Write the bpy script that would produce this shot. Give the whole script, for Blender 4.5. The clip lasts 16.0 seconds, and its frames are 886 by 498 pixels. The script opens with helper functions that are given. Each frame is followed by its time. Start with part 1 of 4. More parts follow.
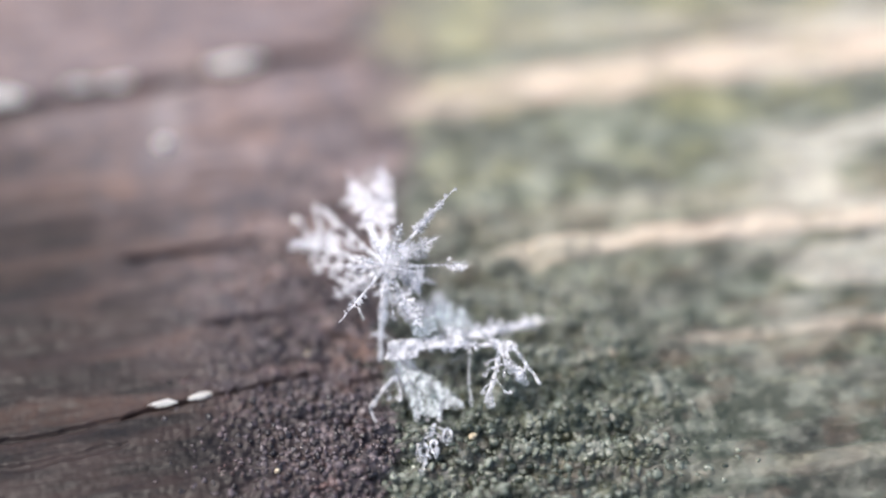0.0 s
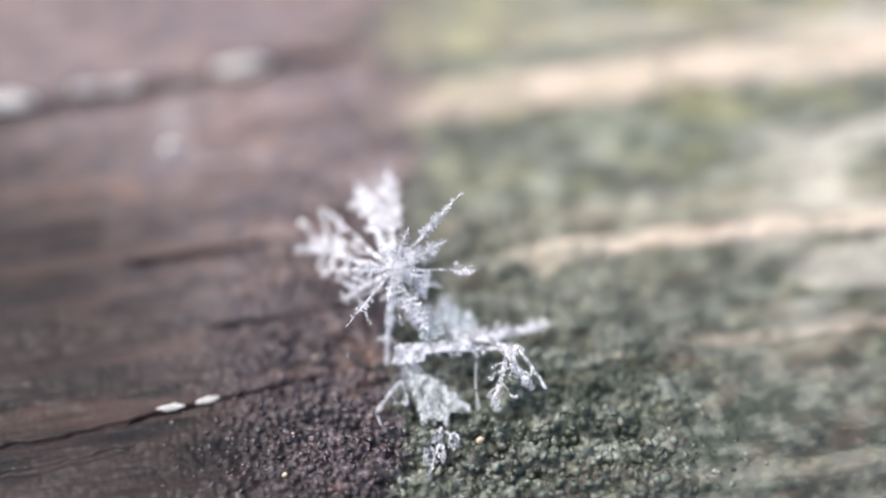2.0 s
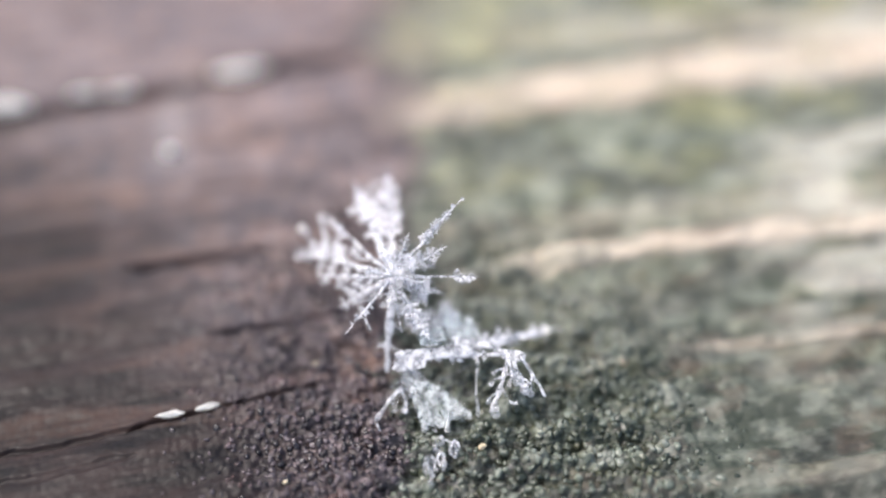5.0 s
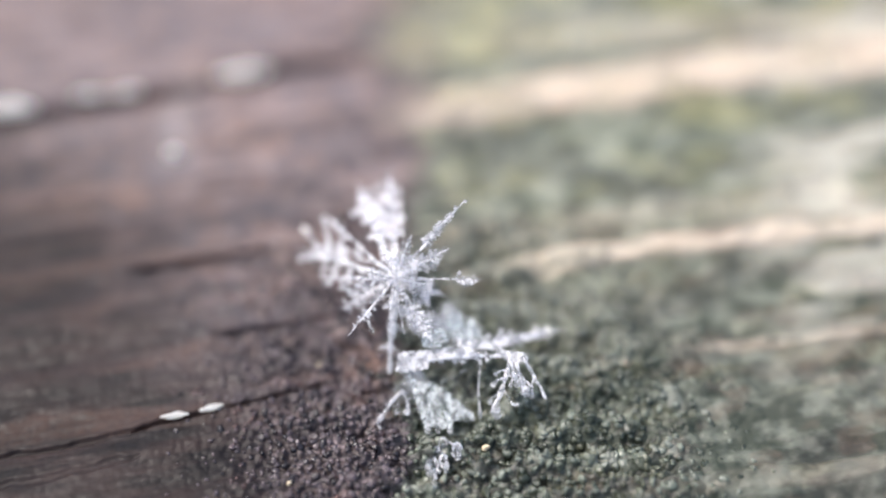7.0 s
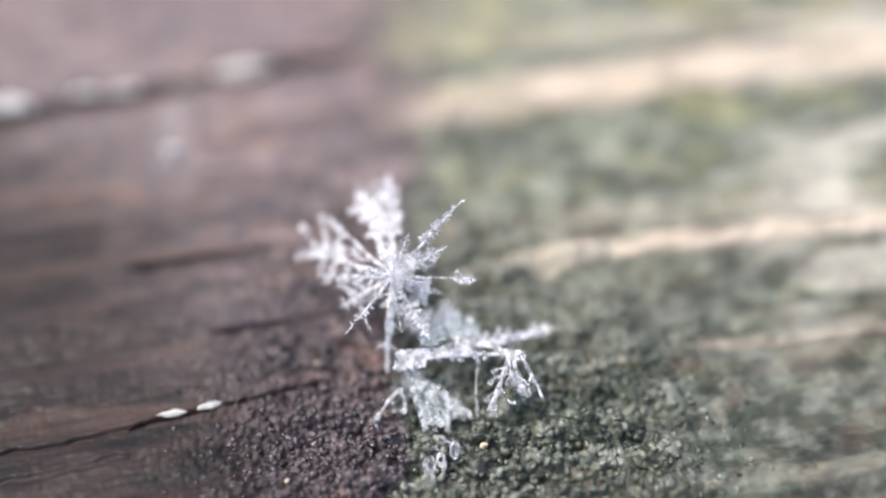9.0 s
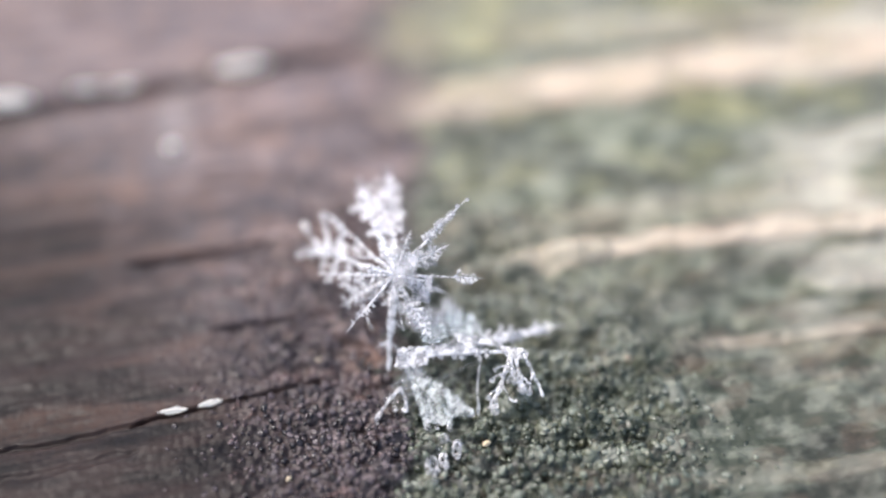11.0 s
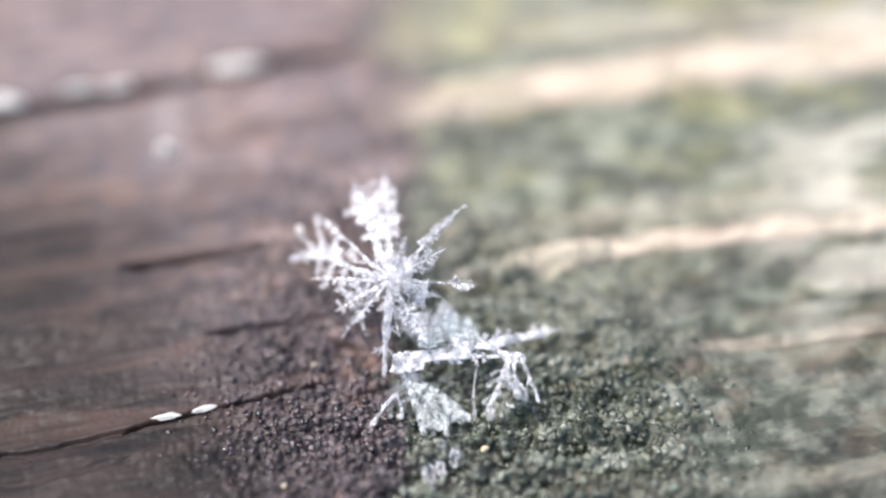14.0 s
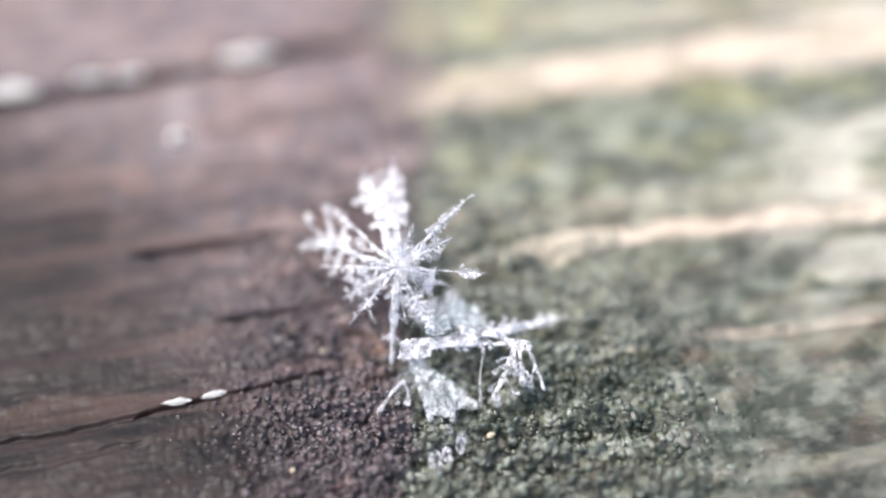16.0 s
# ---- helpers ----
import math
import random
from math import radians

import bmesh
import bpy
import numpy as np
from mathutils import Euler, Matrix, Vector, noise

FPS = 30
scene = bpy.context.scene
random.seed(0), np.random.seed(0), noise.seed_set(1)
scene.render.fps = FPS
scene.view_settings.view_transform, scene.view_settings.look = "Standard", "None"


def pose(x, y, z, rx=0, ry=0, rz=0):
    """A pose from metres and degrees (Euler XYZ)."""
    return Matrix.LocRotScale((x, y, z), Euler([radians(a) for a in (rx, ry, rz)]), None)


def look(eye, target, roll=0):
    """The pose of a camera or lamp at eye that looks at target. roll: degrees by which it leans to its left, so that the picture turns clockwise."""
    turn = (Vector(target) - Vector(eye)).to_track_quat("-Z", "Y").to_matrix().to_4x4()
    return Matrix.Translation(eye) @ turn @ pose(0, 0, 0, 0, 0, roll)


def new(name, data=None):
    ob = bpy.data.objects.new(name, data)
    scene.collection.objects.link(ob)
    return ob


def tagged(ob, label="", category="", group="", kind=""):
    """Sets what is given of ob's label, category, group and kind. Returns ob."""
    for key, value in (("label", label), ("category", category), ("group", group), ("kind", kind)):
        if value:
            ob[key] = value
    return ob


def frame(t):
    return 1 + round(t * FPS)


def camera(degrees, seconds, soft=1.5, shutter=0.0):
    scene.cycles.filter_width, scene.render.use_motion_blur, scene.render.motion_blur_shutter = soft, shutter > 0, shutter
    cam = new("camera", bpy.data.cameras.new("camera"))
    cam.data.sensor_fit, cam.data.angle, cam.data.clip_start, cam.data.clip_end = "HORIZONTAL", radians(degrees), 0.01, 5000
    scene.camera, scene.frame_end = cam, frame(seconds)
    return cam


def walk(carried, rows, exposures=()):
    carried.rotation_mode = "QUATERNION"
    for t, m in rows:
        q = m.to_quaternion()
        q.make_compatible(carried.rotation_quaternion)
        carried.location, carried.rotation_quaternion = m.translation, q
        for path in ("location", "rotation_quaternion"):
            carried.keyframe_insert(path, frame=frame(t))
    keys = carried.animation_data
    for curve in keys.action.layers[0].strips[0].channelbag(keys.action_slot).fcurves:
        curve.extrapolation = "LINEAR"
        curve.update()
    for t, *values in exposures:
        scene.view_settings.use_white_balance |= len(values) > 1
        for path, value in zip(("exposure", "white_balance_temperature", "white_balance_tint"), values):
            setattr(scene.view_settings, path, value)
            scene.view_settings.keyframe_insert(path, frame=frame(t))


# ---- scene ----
MM = 0.001

# ---------------------------------------------------------------- camera
cam = camera(40.0, 16.0, soft=2.15)
cam.data.dof.use_dof = True
cam.data.dof.focus_distance = 17.64 * MM
cam.data.dof.aperture_fstop = 25.0
walk(cam, [
    (0.0, pose(0.000077, -0.000105, 0.015503, 39.880, -0.359, -0.068)),
    (0.5, pose(-0.000037, -0.000121, 0.015465, 39.993, -0.538, -0.285)),
    (1.0, pose(-0.000028, -0.000084, 0.015510, 39.922, -0.345, -0.224)),
    (1.5, pose(0.000004, -0.000087, 0.015508, 39.944, -0.255, -0.044)),
    (2.0, pose(0.000028, -0.000053, 0.015524, 39.878, -0.165, -0.015)),
    (2.5, pose(0.000004, -0.000026, 0.015492, 39.950, -0.211, -0.107)),
    (3.0, pose(0.000010, 0.000020, 0.015426, 40.080, -0.244, -0.118)),
    (3.5, pose(0.000014, 0.000001, 0.015396, 40.169, -0.232, -0.124)),
    (4.0, pose(-0.000002, 0.000068, 0.015445, 39.958, -0.214, -0.176)),
    (6.5, pose(-0.000011, 0.000034, 0.015455, 40.092, 0.041, -0.056)),
    (7.0, pose(-0.000018, 0.000037, 0.015481, 40.053, -0.017, -0.078)),
    (7.5, pose(0.000020, -0.000005, 0.015472, 40.096, 0.035, 0.038)),
    (8.0, pose(-0.000000, -0.000000, 0.015500, 40.000, -0.000, 0.000)),
    (8.5, pose(0.000056, 0.000032, 0.015549, 39.821, 0.105, 0.114)),
    (9.0, pose(0.000016, 0.000067, 0.015467, 39.901, -0.013, -0.050)),
    (11.5, pose(-0.000056, 0.000122, 0.015356, 39.869, -0.145, -0.048)),
    (12.0, pose(-0.000006, 0.000212, 0.015332, 39.664, -0.041, -0.015)),
    (12.5, pose(-0.000028, 0.000249, 0.015294, 39.713, -0.134, -0.105)),
    (13.0, pose(0.000044, 0.000327, 0.015313, 39.543, 0.028, 0.028)),
    (13.5, pose(-0.000087, 0.000314, 0.015225, 39.775, -0.234, -0.322)),
    (14.0, pose(-0.000087, 0.000314, 0.015225, 39.775, -0.234, -0.322)),
    (14.5, pose(-0.000028, 0.000309, 0.015286, 39.636, -0.106, -0.181)),
    (15.0, pose(-0.000026, 0.000317, 0.015283, 39.600, -0.105, -0.124)),
    (15.5, pose(-0.000033, 0.000257, 0.015292, 39.480, -0.070, 0.002)),
    (16.0, pose(-0.000019, 0.000182, 0.015326, 39.337, 0.071, 0.210)),
], exposures=((0.0, 0.94, 6500, 10), (9.5, 0.94, 6500, 10), (11.5, 0.95, 6500, 10), (12.5, 1.08, 6500, 10), (13.0, 1.11, 6500, 10), (16.0, 1.17, 6500, 10)))

# ---------------------------------------------------------------- light
world = bpy.data.worlds.new("overcast_sky")
scene.world = world
world.use_nodes = True
wn = world.node_tree
sky = wn.nodes.new("ShaderNodeTexSky")
sky.sky_type = "NISHITA"
sky.sun_disc = False
sky.sun_elevation, sky.sun_rotation = radians(63.5), radians(-72.5)
sky.air_density, sky.dust_density, sky.ozone_density = 1.0, 4.0, 0.6
wn.links.new(sky.outputs["Color"], wn.nodes["Background"].inputs["Color"])
wn.nodes["Background"].inputs["Strength"].default_value = 0.15
sun = new("sun", bpy.data.lights.new("sun", "SUN"))
sun.data.energy, sun.data.angle, sun.data.color = 1.5, radians(24), (1.0, 0.97, 0.95)
sun.matrix_world = look((-0.38, 0.12, 0.80), (0, 0, 0))


# ---------------------------------------------------------------- small tools
def mix_rgb(nt, fac, a, b, blend="MIX"):
    n = nt.nodes.new("ShaderNodeMix")
    n.data_type, n.blend_type = "RGBA", blend
    for slot, value in ((0, fac), (6, a), (7, b)):
        if hasattr(value, "links"):
            nt.links.new(value, n.inputs[slot])
        elif slot == 0:
            n.inputs[0].default_value = value
        else:
            n.inputs[slot].default_value = (*value, 1.0)
    return n.outputs[2]


def noise_node(nt, coords, scale, detail=4.0, rough=0.55, stretch=(1, 1, 1)):
    m = nt.nodes.new("ShaderNodeMapping")
    m.inputs["Scale"].default_value = [s * scale for s in stretch]
    nt.links.new(coords, m.inputs["Vector"])
    n = nt.nodes.new("ShaderNodeTexNoise")
    n.inputs["Scale"].default_value = 1.0
    n.inputs["Detail"].default_value, n.inputs["Roughness"].default_value = detail, rough
    nt.links.new(m.outputs["Vector"], n.inputs["Vector"])
    return n.outputs["Fac"]


def ramp(nt, value, lo, hi, a=0.0, b=1.0):
    r = nt.nodes.new("ShaderNodeMapRange")
    r.interpolation_type = "SMOOTHSTEP"
    for i, v in ((1, lo), (2, hi), (3, a), (4, b)):
        r.inputs[i].default_value = v
    nt.links.new(value, r.inputs[0])
    return r.outputs[0]


def mul(nt, a, b):
    n = nt.nodes.new("ShaderNodeMath")
    n.operation = "MULTIPLY"
    nt.links.new(a, n.inputs[0])
    nt.links.new(b, n.inputs[1])
    return n.outputs[0]


def start_material(name):
    m = bpy.data.materials.new(name)
    m.use_nodes = True
    nt = m.node_tree
    return m, nt, nt.nodes["Principled BSDF"], nt.nodes.new("ShaderNodeTexCoord").outputs["Object"]


def attribute(nt, name):
    a = nt.nodes.new("ShaderNodeAttribute")
    a.attribute_name = name
    return a.outputs["Fac"]


def bump(nt, height, strength, distance, normal_in, base=None):
    b = nt.nodes.new("ShaderNodeBump")
    b.inputs["Distance"].default_value = distance
    if hasattr(strength, "links"):
        nt.links.new(strength, b.inputs["Strength"])
    else:
        b.inputs["Strength"].default_value = strength
    nt.links.new(height, b.inputs["Height"])
    if base is not None:
        nt.links.new(base, b.inputs["Normal"])
    if normal_in is not None:
        nt.links.new(b.outputs["Normal"], normal_in)
    return b.outputs["Normal"]


# ---------------------------------------------------------------- materials
def wood_material():
    """Wet weathered timber: brown bare stretch, algae film, pale ridges bared by wear."""
    m, nt, p, co = start_material("weathered_wood")
    grain = noise_node(nt, co, 1000, 5, 0.6, (0.5, 5.0, 1))
    speck = noise_node(nt, co, 9000, 3, 0.6, (0.8, 1.0, 1))
    blotch = noise_node(nt, co, 700, 3, 0.5, (0.6, 1.4, 1))
    fine = noise_node(nt, co, 22000, 2, 0.5, (0.7, 1.0, 1))
    brown = mix_rgb(nt, ramp(nt, grain, 0.35, 0.68), (0.009, 0.0073, 0.0083), (0.030, 0.0235, 0.026))
    brown = mix_rgb(nt, ramp(nt, blotch, 0.5, 0.75, 0, 0.55), brown, (0.085, 0.042, 0.030))
    # bright specks put the wet glints into the brown's colour
    brown = mix_rgb(nt, mul(nt, ramp(nt, speck, 0.52, 0.66, 0, 0.85), attribute(nt, "crumbly")), brown, (0.23, 0.188, 0.2))
    green = mix_rgb(nt, ramp(nt, speck, 0.4, 0.62), (0.018, 0.022, 0.0155), (0.098, 0.112, 0.086))
    green = mix_rgb(nt, mul(nt, ramp(nt, blotch, 0.45, 0.7, 0.2, 1.0), attribute(nt, "yellow")), green, (0.13, 0.125, 0.05))
    green = mix_rgb(nt, mul(nt, ramp(nt, fine, 0.56, 0.72, 0, 0.35), attribute(nt, "crumbly")), green, (0.23, 0.25, 0.22))
    pale = mix_rgb(nt, ramp(nt, grain, 0.3, 0.7), (0.36, 0.345, 0.28), (0.60, 0.565, 0.48))
    tan = mix_rgb(nt, ramp(nt, grain, 0.3, 0.7), (0.43, 0.335, 0.25), (0.58, 0.49, 0.39))
    mottle = noise_node(nt, co, 2300, 3, 0.55, (0.7, 1.2, 1))
    green = mix_rgb(nt, ramp(nt, mottle, 0.40, 0.52, 0.55, 0), green, (0.028, 0.034, 0.022))
    green = mix_rgb(nt, ramp(nt, mottle, 0.54, 0.68, 0, 0.55), green, (0.27, 0.285, 0.24))
    streak = noise_node(nt, co, 1800, 4, 0.6, (0.35, 1.6, 1))
    brown = mix_rgb(nt, mul(nt, ramp(nt, streak, 0.42, 0.54, 0.6, 0), ramp(nt, attribute(nt, "crumbly"), 0, 1, 0.3, 1)), brown, (0.014, 0.012, 0.013))
    brown = mix_rgb(nt, mul(nt, ramp(nt, streak, 0.56, 0.7, 0, 0.5), ramp(nt, attribute(nt, "crumbly"), 0, 1, 0.35, 1)), brown, (0.11, 0.08, 0.074))
    calm = attribute(nt, "calm")
    soft_green = mix_rgb(nt, ramp(nt, mottle, 0.40, 0.60), (0.032, 0.039, 0.027), (0.118, 0.127, 0.100))
    soft_green = mix_rgb(nt, ramp(nt, blotch, 0.55, 0.68, 0, 0.5), soft_green, (0.125, 0.108, 0.062))
    green = mix_rgb(nt, ramp(nt, calm, 0, 1, 0, 0.8), green, soft_green)
    soft_brown = mix_rgb(nt, ramp(nt, streak, 0.35, 0.65), (0.014, 0.0108, 0.011), (0.042, 0.030, 0.029))
    brown = mix_rgb(nt, ramp(nt, calm, 0, 1, 0, 0.8), brown, soft_brown)
    # film carries the far lens haze in its lifted, flattened greens
    film = mix_rgb(nt, ramp(nt, mottle, 0.36, 0.64), (0.140, 0.155, 0.108), (0.265, 0.28, 0.215))
    green = mix_rgb(nt, attribute(nt, "thin"), green, film)
    col = mix_rgb(nt, attribute(nt, "algae"), brown, green)
    col = mix_rgb(nt, attribute(nt, "pale"), col, pale)
    # paler pinkish brown for the far part of the bare timber
    far_brown = mix_rgb(nt, ramp(nt, streak, 0.3, 0.7), (0.078, 0.060, 0.060), (0.215, 0.163, 0.157))
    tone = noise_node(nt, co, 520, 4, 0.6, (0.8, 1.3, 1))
    far_brown = mix_rgb(nt, ramp(nt, tone, 0.50, 0.68, 0, 0.65), far_brown, (0.25, 0.160, 0.124))
    far_brown = mix_rgb(nt, ramp(nt, tone, 0.34, 0.48, 0.55, 0), far_brown, (0.110, 0.104, 0.118))
    far_brown = mix_rgb(nt, ramp(nt, mottle, 0.52, 0.68, 0, 0.4), far_brown, (0.34, 0.28, 0.28))
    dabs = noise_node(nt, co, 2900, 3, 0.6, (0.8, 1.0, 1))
    far_brown = mix_rgb(nt, ramp(nt, dabs, 0.52, 0.64, 0, 0.38), far_brown, (0.25, 0.158, 0.122))
    far_brown = mix_rgb(nt, ramp(nt, dabs, 0.36, 0.47, 0.6, 0), far_brown, (0.078, 0.075, 0.088))
    col = mix_rgb(nt, attribute(nt, "far_brown"), col, far_brown)
    # darker brown for the left and lower left of the board
    dark_left = mix_rgb(nt, ramp(nt, streak, 0.35, 0.65), (0.004, 0.0032, 0.0032), (0.022, 0.014, 0.012))
    col = mix_rgb(nt, mul(nt, ramp(nt, tone, 0.3, 0.65, 0.95, 0.55), attribute(nt, "dark_left")), col, dark_left)
    col = mix_rgb(nt, mul(nt, ramp(nt, mottle, 0.35, 0.6, 0.1, 0.5), attribute(nt, "yellow")), col, (0.30, 0.285, 0.125))
    col = mix_rgb(nt, mul(nt, ramp(nt, speck, 0.3, 0.65, 0.35, 0.95), attribute(nt, "rust")), col, (0.16, 0.092, 0.068))
    col = mix_rgb(nt, attribute(nt, "bare"), col, tan)
    col = mix_rgb(nt, attribute(nt, "dirt"), col, (0.02, 0.017, 0.016))
    col = mix_rgb(nt, attribute(nt, "smear"), col, (0.42, 0.40, 0.40))
    nt.links.new(col, p.inputs["Base Color"])
    nt.links.new(mul(nt, ramp(nt, speck, 0.35, 0.7, 0.42, 0.72), ramp(nt, attribute(nt, "crumbly"), 0, 1, 1.0, 0.62)), p.inputs["Roughness"])
    nt.links.new(ramp(nt, attribute(nt, "dark_left"), 0, 1, 0.3, 0.20), p.inputs["Specular IOR Level"])
    relief = ramp(nt, calm, 0, 1, 0.6, 0.15)
    n1 = bump(nt, grain, relief, 0.00006, None)
    n2 = bump(nt, speck, relief, 0.00004, None, n1)
    bump(nt, fine, relief, 0.00002, p.inputs["Normal"], n2)
    return m


def crumb_material():
    m, nt, p, co = start_material("algae_crumb")
    isl = nt.nodes.new("ShaderNodeNewGeometry").outputs["Random Per Island"]
    blotch = noise_node(nt, co, 1500, 3, 0.6)
    patch = noise_node(nt, co, 2300, 3, 0.55, (0.7, 1.2, 1))
    a = mix_rgb(nt, ramp(nt, isl, 0.0, 1.0), (0.024, 0.031, 0.020), (0.150, 0.170, 0.132))
    a = mix_rgb(nt, ramp(nt, patch, 0.38, 0.50, 0.75, 0), a, (0.020, 0.026, 0.016))
    a = mix_rgb(nt, ramp(nt, patch, 0.53, 0.66, 0, 0.6), a, (0.25, 0.27, 0.225))
    a = mix_rgb(nt, ramp(nt, blotch, 0.54, 0.68, 0, 0.5), a, (0.115, 0.116, 0.070))
    a = mix_rgb(nt, mul(nt, ramp(nt, isl, 0.2, 0.9, 0.2, 0.8), attribute(nt, "thin")), a, (0.235, 0.24, 0.20))
    b = mix_rgb(nt, ramp(nt, isl, 0.0, 1.0), (0.011, 0.0085, 0.0097), (0.085, 0.066, 0.071))
    b = mix_rgb(nt, ramp(nt, blotch, 0.52, 0.7, 0, 0.6), b, (0.125, 0.068, 0.056))
    col = mix_rgb(nt, attribute(nt, "algae"), b, a)
    col = mix_rgb(nt, ramp(nt, isl, 0.9975, 0.999), col, (0.26, 0.22, 0.16))
    nt.links.new(col, p.inputs["Base Color"])
    nt.links.new(ramp(nt, noise_node(nt, co, 4000, 2), 0.35, 0.65, 0.15, 0.36), p.inputs["Roughness"])
    p.inputs["Specular IOR Level"].default_value = 0.55
    bump(nt, noise_node(nt, co, 30000, 2), 0.5, 0.00002, p.inputs["Normal"])
    return m


def ice_material(name, frost, rough, tint=(0.95, 0.96, 1.0), white=(0.88, 0.875, 0.89), thin=0.0, lumpy=0.35, lace=0.0):
    """Ice: clear refracting body with a share of white frost and trapped air."""
    m, nt, p, co = start_material(name)
    p.inputs["Base Color"].default_value = (*tint, 1)
    p.inputs["IOR"].default_value = 1.31
    p.inputs["Transmission Weight"].default_value = 1.0
    p.inputs["Roughness"].default_value = rough
    lumps = noise_node(nt, co, 14000, 3)
    nrm = bump(nt, lumps, lumpy, 0.00002, p.inputs["Normal"])
    dif = nt.nodes.new("ShaderNodeBsdfDiffuse")
    dif.inputs["Color"].default_value = (*white, 1)
    tra = nt.nodes.new("ShaderNodeBsdfTranslucent")
    tra.inputs["Color"].default_value = (*white, 1)
    nt.links.new(nrm, dif.inputs["Normal"])
    both = nt.nodes.new("ShaderNodeMixShader")
    nt.links.new(dif.outputs[0], both.inputs[1])
    nt.links.new(tra.outputs[0], both.inputs[2])
    out = nt.nodes.new("ShaderNodeMixShader")
    nt.links.new(ramp(nt, noise_node(nt, co, 8000, 3), 0.40, 0.60, frost * frost * 0.5, min(1.0, frost * 1.7)), out.inputs[0])
    nt.links.new(p.outputs[0], out.inputs[1])
    nt.links.new(both.outputs[0], out.inputs[2])
    sheer = nt.nodes.new("ShaderNodeMixShader")      # thin ice lets part of the light straight through
    sheer.inputs[0].default_value = thin
    if lace:
        nt.links.new(ramp(nt, noise_node(nt, co, 6500, 3, 0.65), 0.42, 0.60, thin, lace), sheer.inputs[0])
    nt.links.new(out.outputs[0], sheer.inputs[1])
    nt.links.new(nt.nodes.new("ShaderNodeBsdfTransparent").outputs[0], sheer.inputs[2])
    nt.links.new(sheer.outputs[0], nt.nodes["Material Output"].inputs["Surface"])
    return m


WOOD = wood_material()
CRUMB = crumb_material()
FROST = ice_material("frosted_ice", 0.76, 0.12, thin=0.38)
ICE = ice_material("rimed_ice", 0.60, 0.04, thin=0.16)
RIME = ice_material("white_rime", 1.0, 0.3, (1.0, 0.99, 0.96), (0.95, 0.93, 0.88))
GLAZE = ice_material("glazed_ice", 0.36, 0.05, thin=0.48)
SPINE = ice_material("white_ice", 0.66, 0.04, thin=0.05)
VEIL = ice_material("sheer_frost", 0.95, 0.2, white=(0.92, 0.90, 0.91), thin=0.40, lace=1.0)
GLASS = ice_material("wet_ice", 0.26, 0.02, (0.98, 1.0, 1.0), thin=0.05)
CLEAR = ice_material("clear_ice", 0.04, 0.01, lumpy=0.08)
SHEET = ice_material("cloudy_ice", 0.42, 0.08, (0.94, 1.0, 0.98), (0.92, 0.95, 0.945), thin=0.16, lace=0.6)


# ---------------------------------------------------------------- wooden board
GRAIN = 10
ORIGIN = (0.0, 12.5)          # board's own zero, mm


def lattice(ix, iy, seed):
    h = (ix.astype(np.int64) * 374761393 + iy.astype(np.int64) * 668265263 + seed * 2246822519) & 0xFFFFFFFF
    h = ((h ^ (h >> 13)) * 1274126177) & 0xFFFFFFFF
    h = ((h ^ (h >> 16)) * 2654435761) & 0xFFFFFFFF
    return ((h ^ (h >> 15)) & 0xFFFFFF) / 16777215.0


def vnoise(x, y, seed):
    ix, iy = np.floor(x), np.floor(y)
    fx, fy = x - ix, y - iy
    fx, fy = fx * fx * (3 - 2 * fx), fy * fy * (3 - 2 * fy)
    a, b = lattice(ix, iy, seed), lattice(ix + 1, iy, seed)
    c, d = lattice(ix, iy + 1, seed), lattice(ix + 1, iy + 1, seed)
    return (a + (b - a) * fx) * (1 - fy) + (c + (d - c) * fx) * fy


def fbm(x, y, seed, octaves=3):
    total, amp, norm = 0, 1.0, 0.0
    for k in range(octaves):
        total = total + amp * vnoise(x * 2 ** k + 17.3 * k, y * 2 ** k - 9.1 * k, seed + k)
        norm, amp = norm + amp, amp * 0.55
    return total / norm


def step(lo, hi, x):
    t = np.clip((x - lo) / (hi - lo), 0, 1)
    return t * t * (3 - 2 * t)


def along(u, v, line):
    """Distance from a polyline on the board, and how far along it (0 to 1)."""
    best, place = np.full(u.shape, 1e9), np.zeros(u.shape)
    n = len(line) - 1
    for k in range(n):
        (ax, ay), (bx, by) = line[k], line[k + 1]
        dx, dy = bx - ax, by - ay
        t = np.clip(((u - ax) * dx + (v - ay) * dy) / (dx * dx + dy * dy), 0, 1)
        d = np.hypot(u - ax - t * dx, v - ay - t * dy)
        near = d < best
        best, place = np.where(near, d, best), np.where(near, (k + t) / n, place)
    return best, place


# line, half width, depth
CRACKS = (
    (((-8.55, 5.00), (-6.74, 5.04), (-4.79, 5.16), (-2.35, 5.50), (-0.39, 5.51)), 0.22, 0.34),
    (((-5.04, 0.98), (-4.03, 1.01), (-2.43, 1.08)), 0.10, 0.28),
    (((-7.66, -2.20), (-5.98, -2.18), (-4.74, -2.02)), 0.09, 0.08),
    (((-5.07, -2.08), (-4.74, -2.02), (-3.65, -1.92), (-2.62, -1.80), (-1.74, -1.73)), 0.06, 0.25),
    (((-7.62, -2.77), (-6.20, -2.71), (-4.92, -2.54)), 0.10, 0.035),
    (((-3.74, -0.56), (-2.49, -0.53), (-1.32, -0.50)), 0.075, 0.18),
    (((-1.95, -0.92), (-1.46, -1.25)), 0.07, 0.2),
    (((-1.61, -2.03), (-1.09, -2.06), (-0.78, -2.28)), 0.05, 0.14),
)
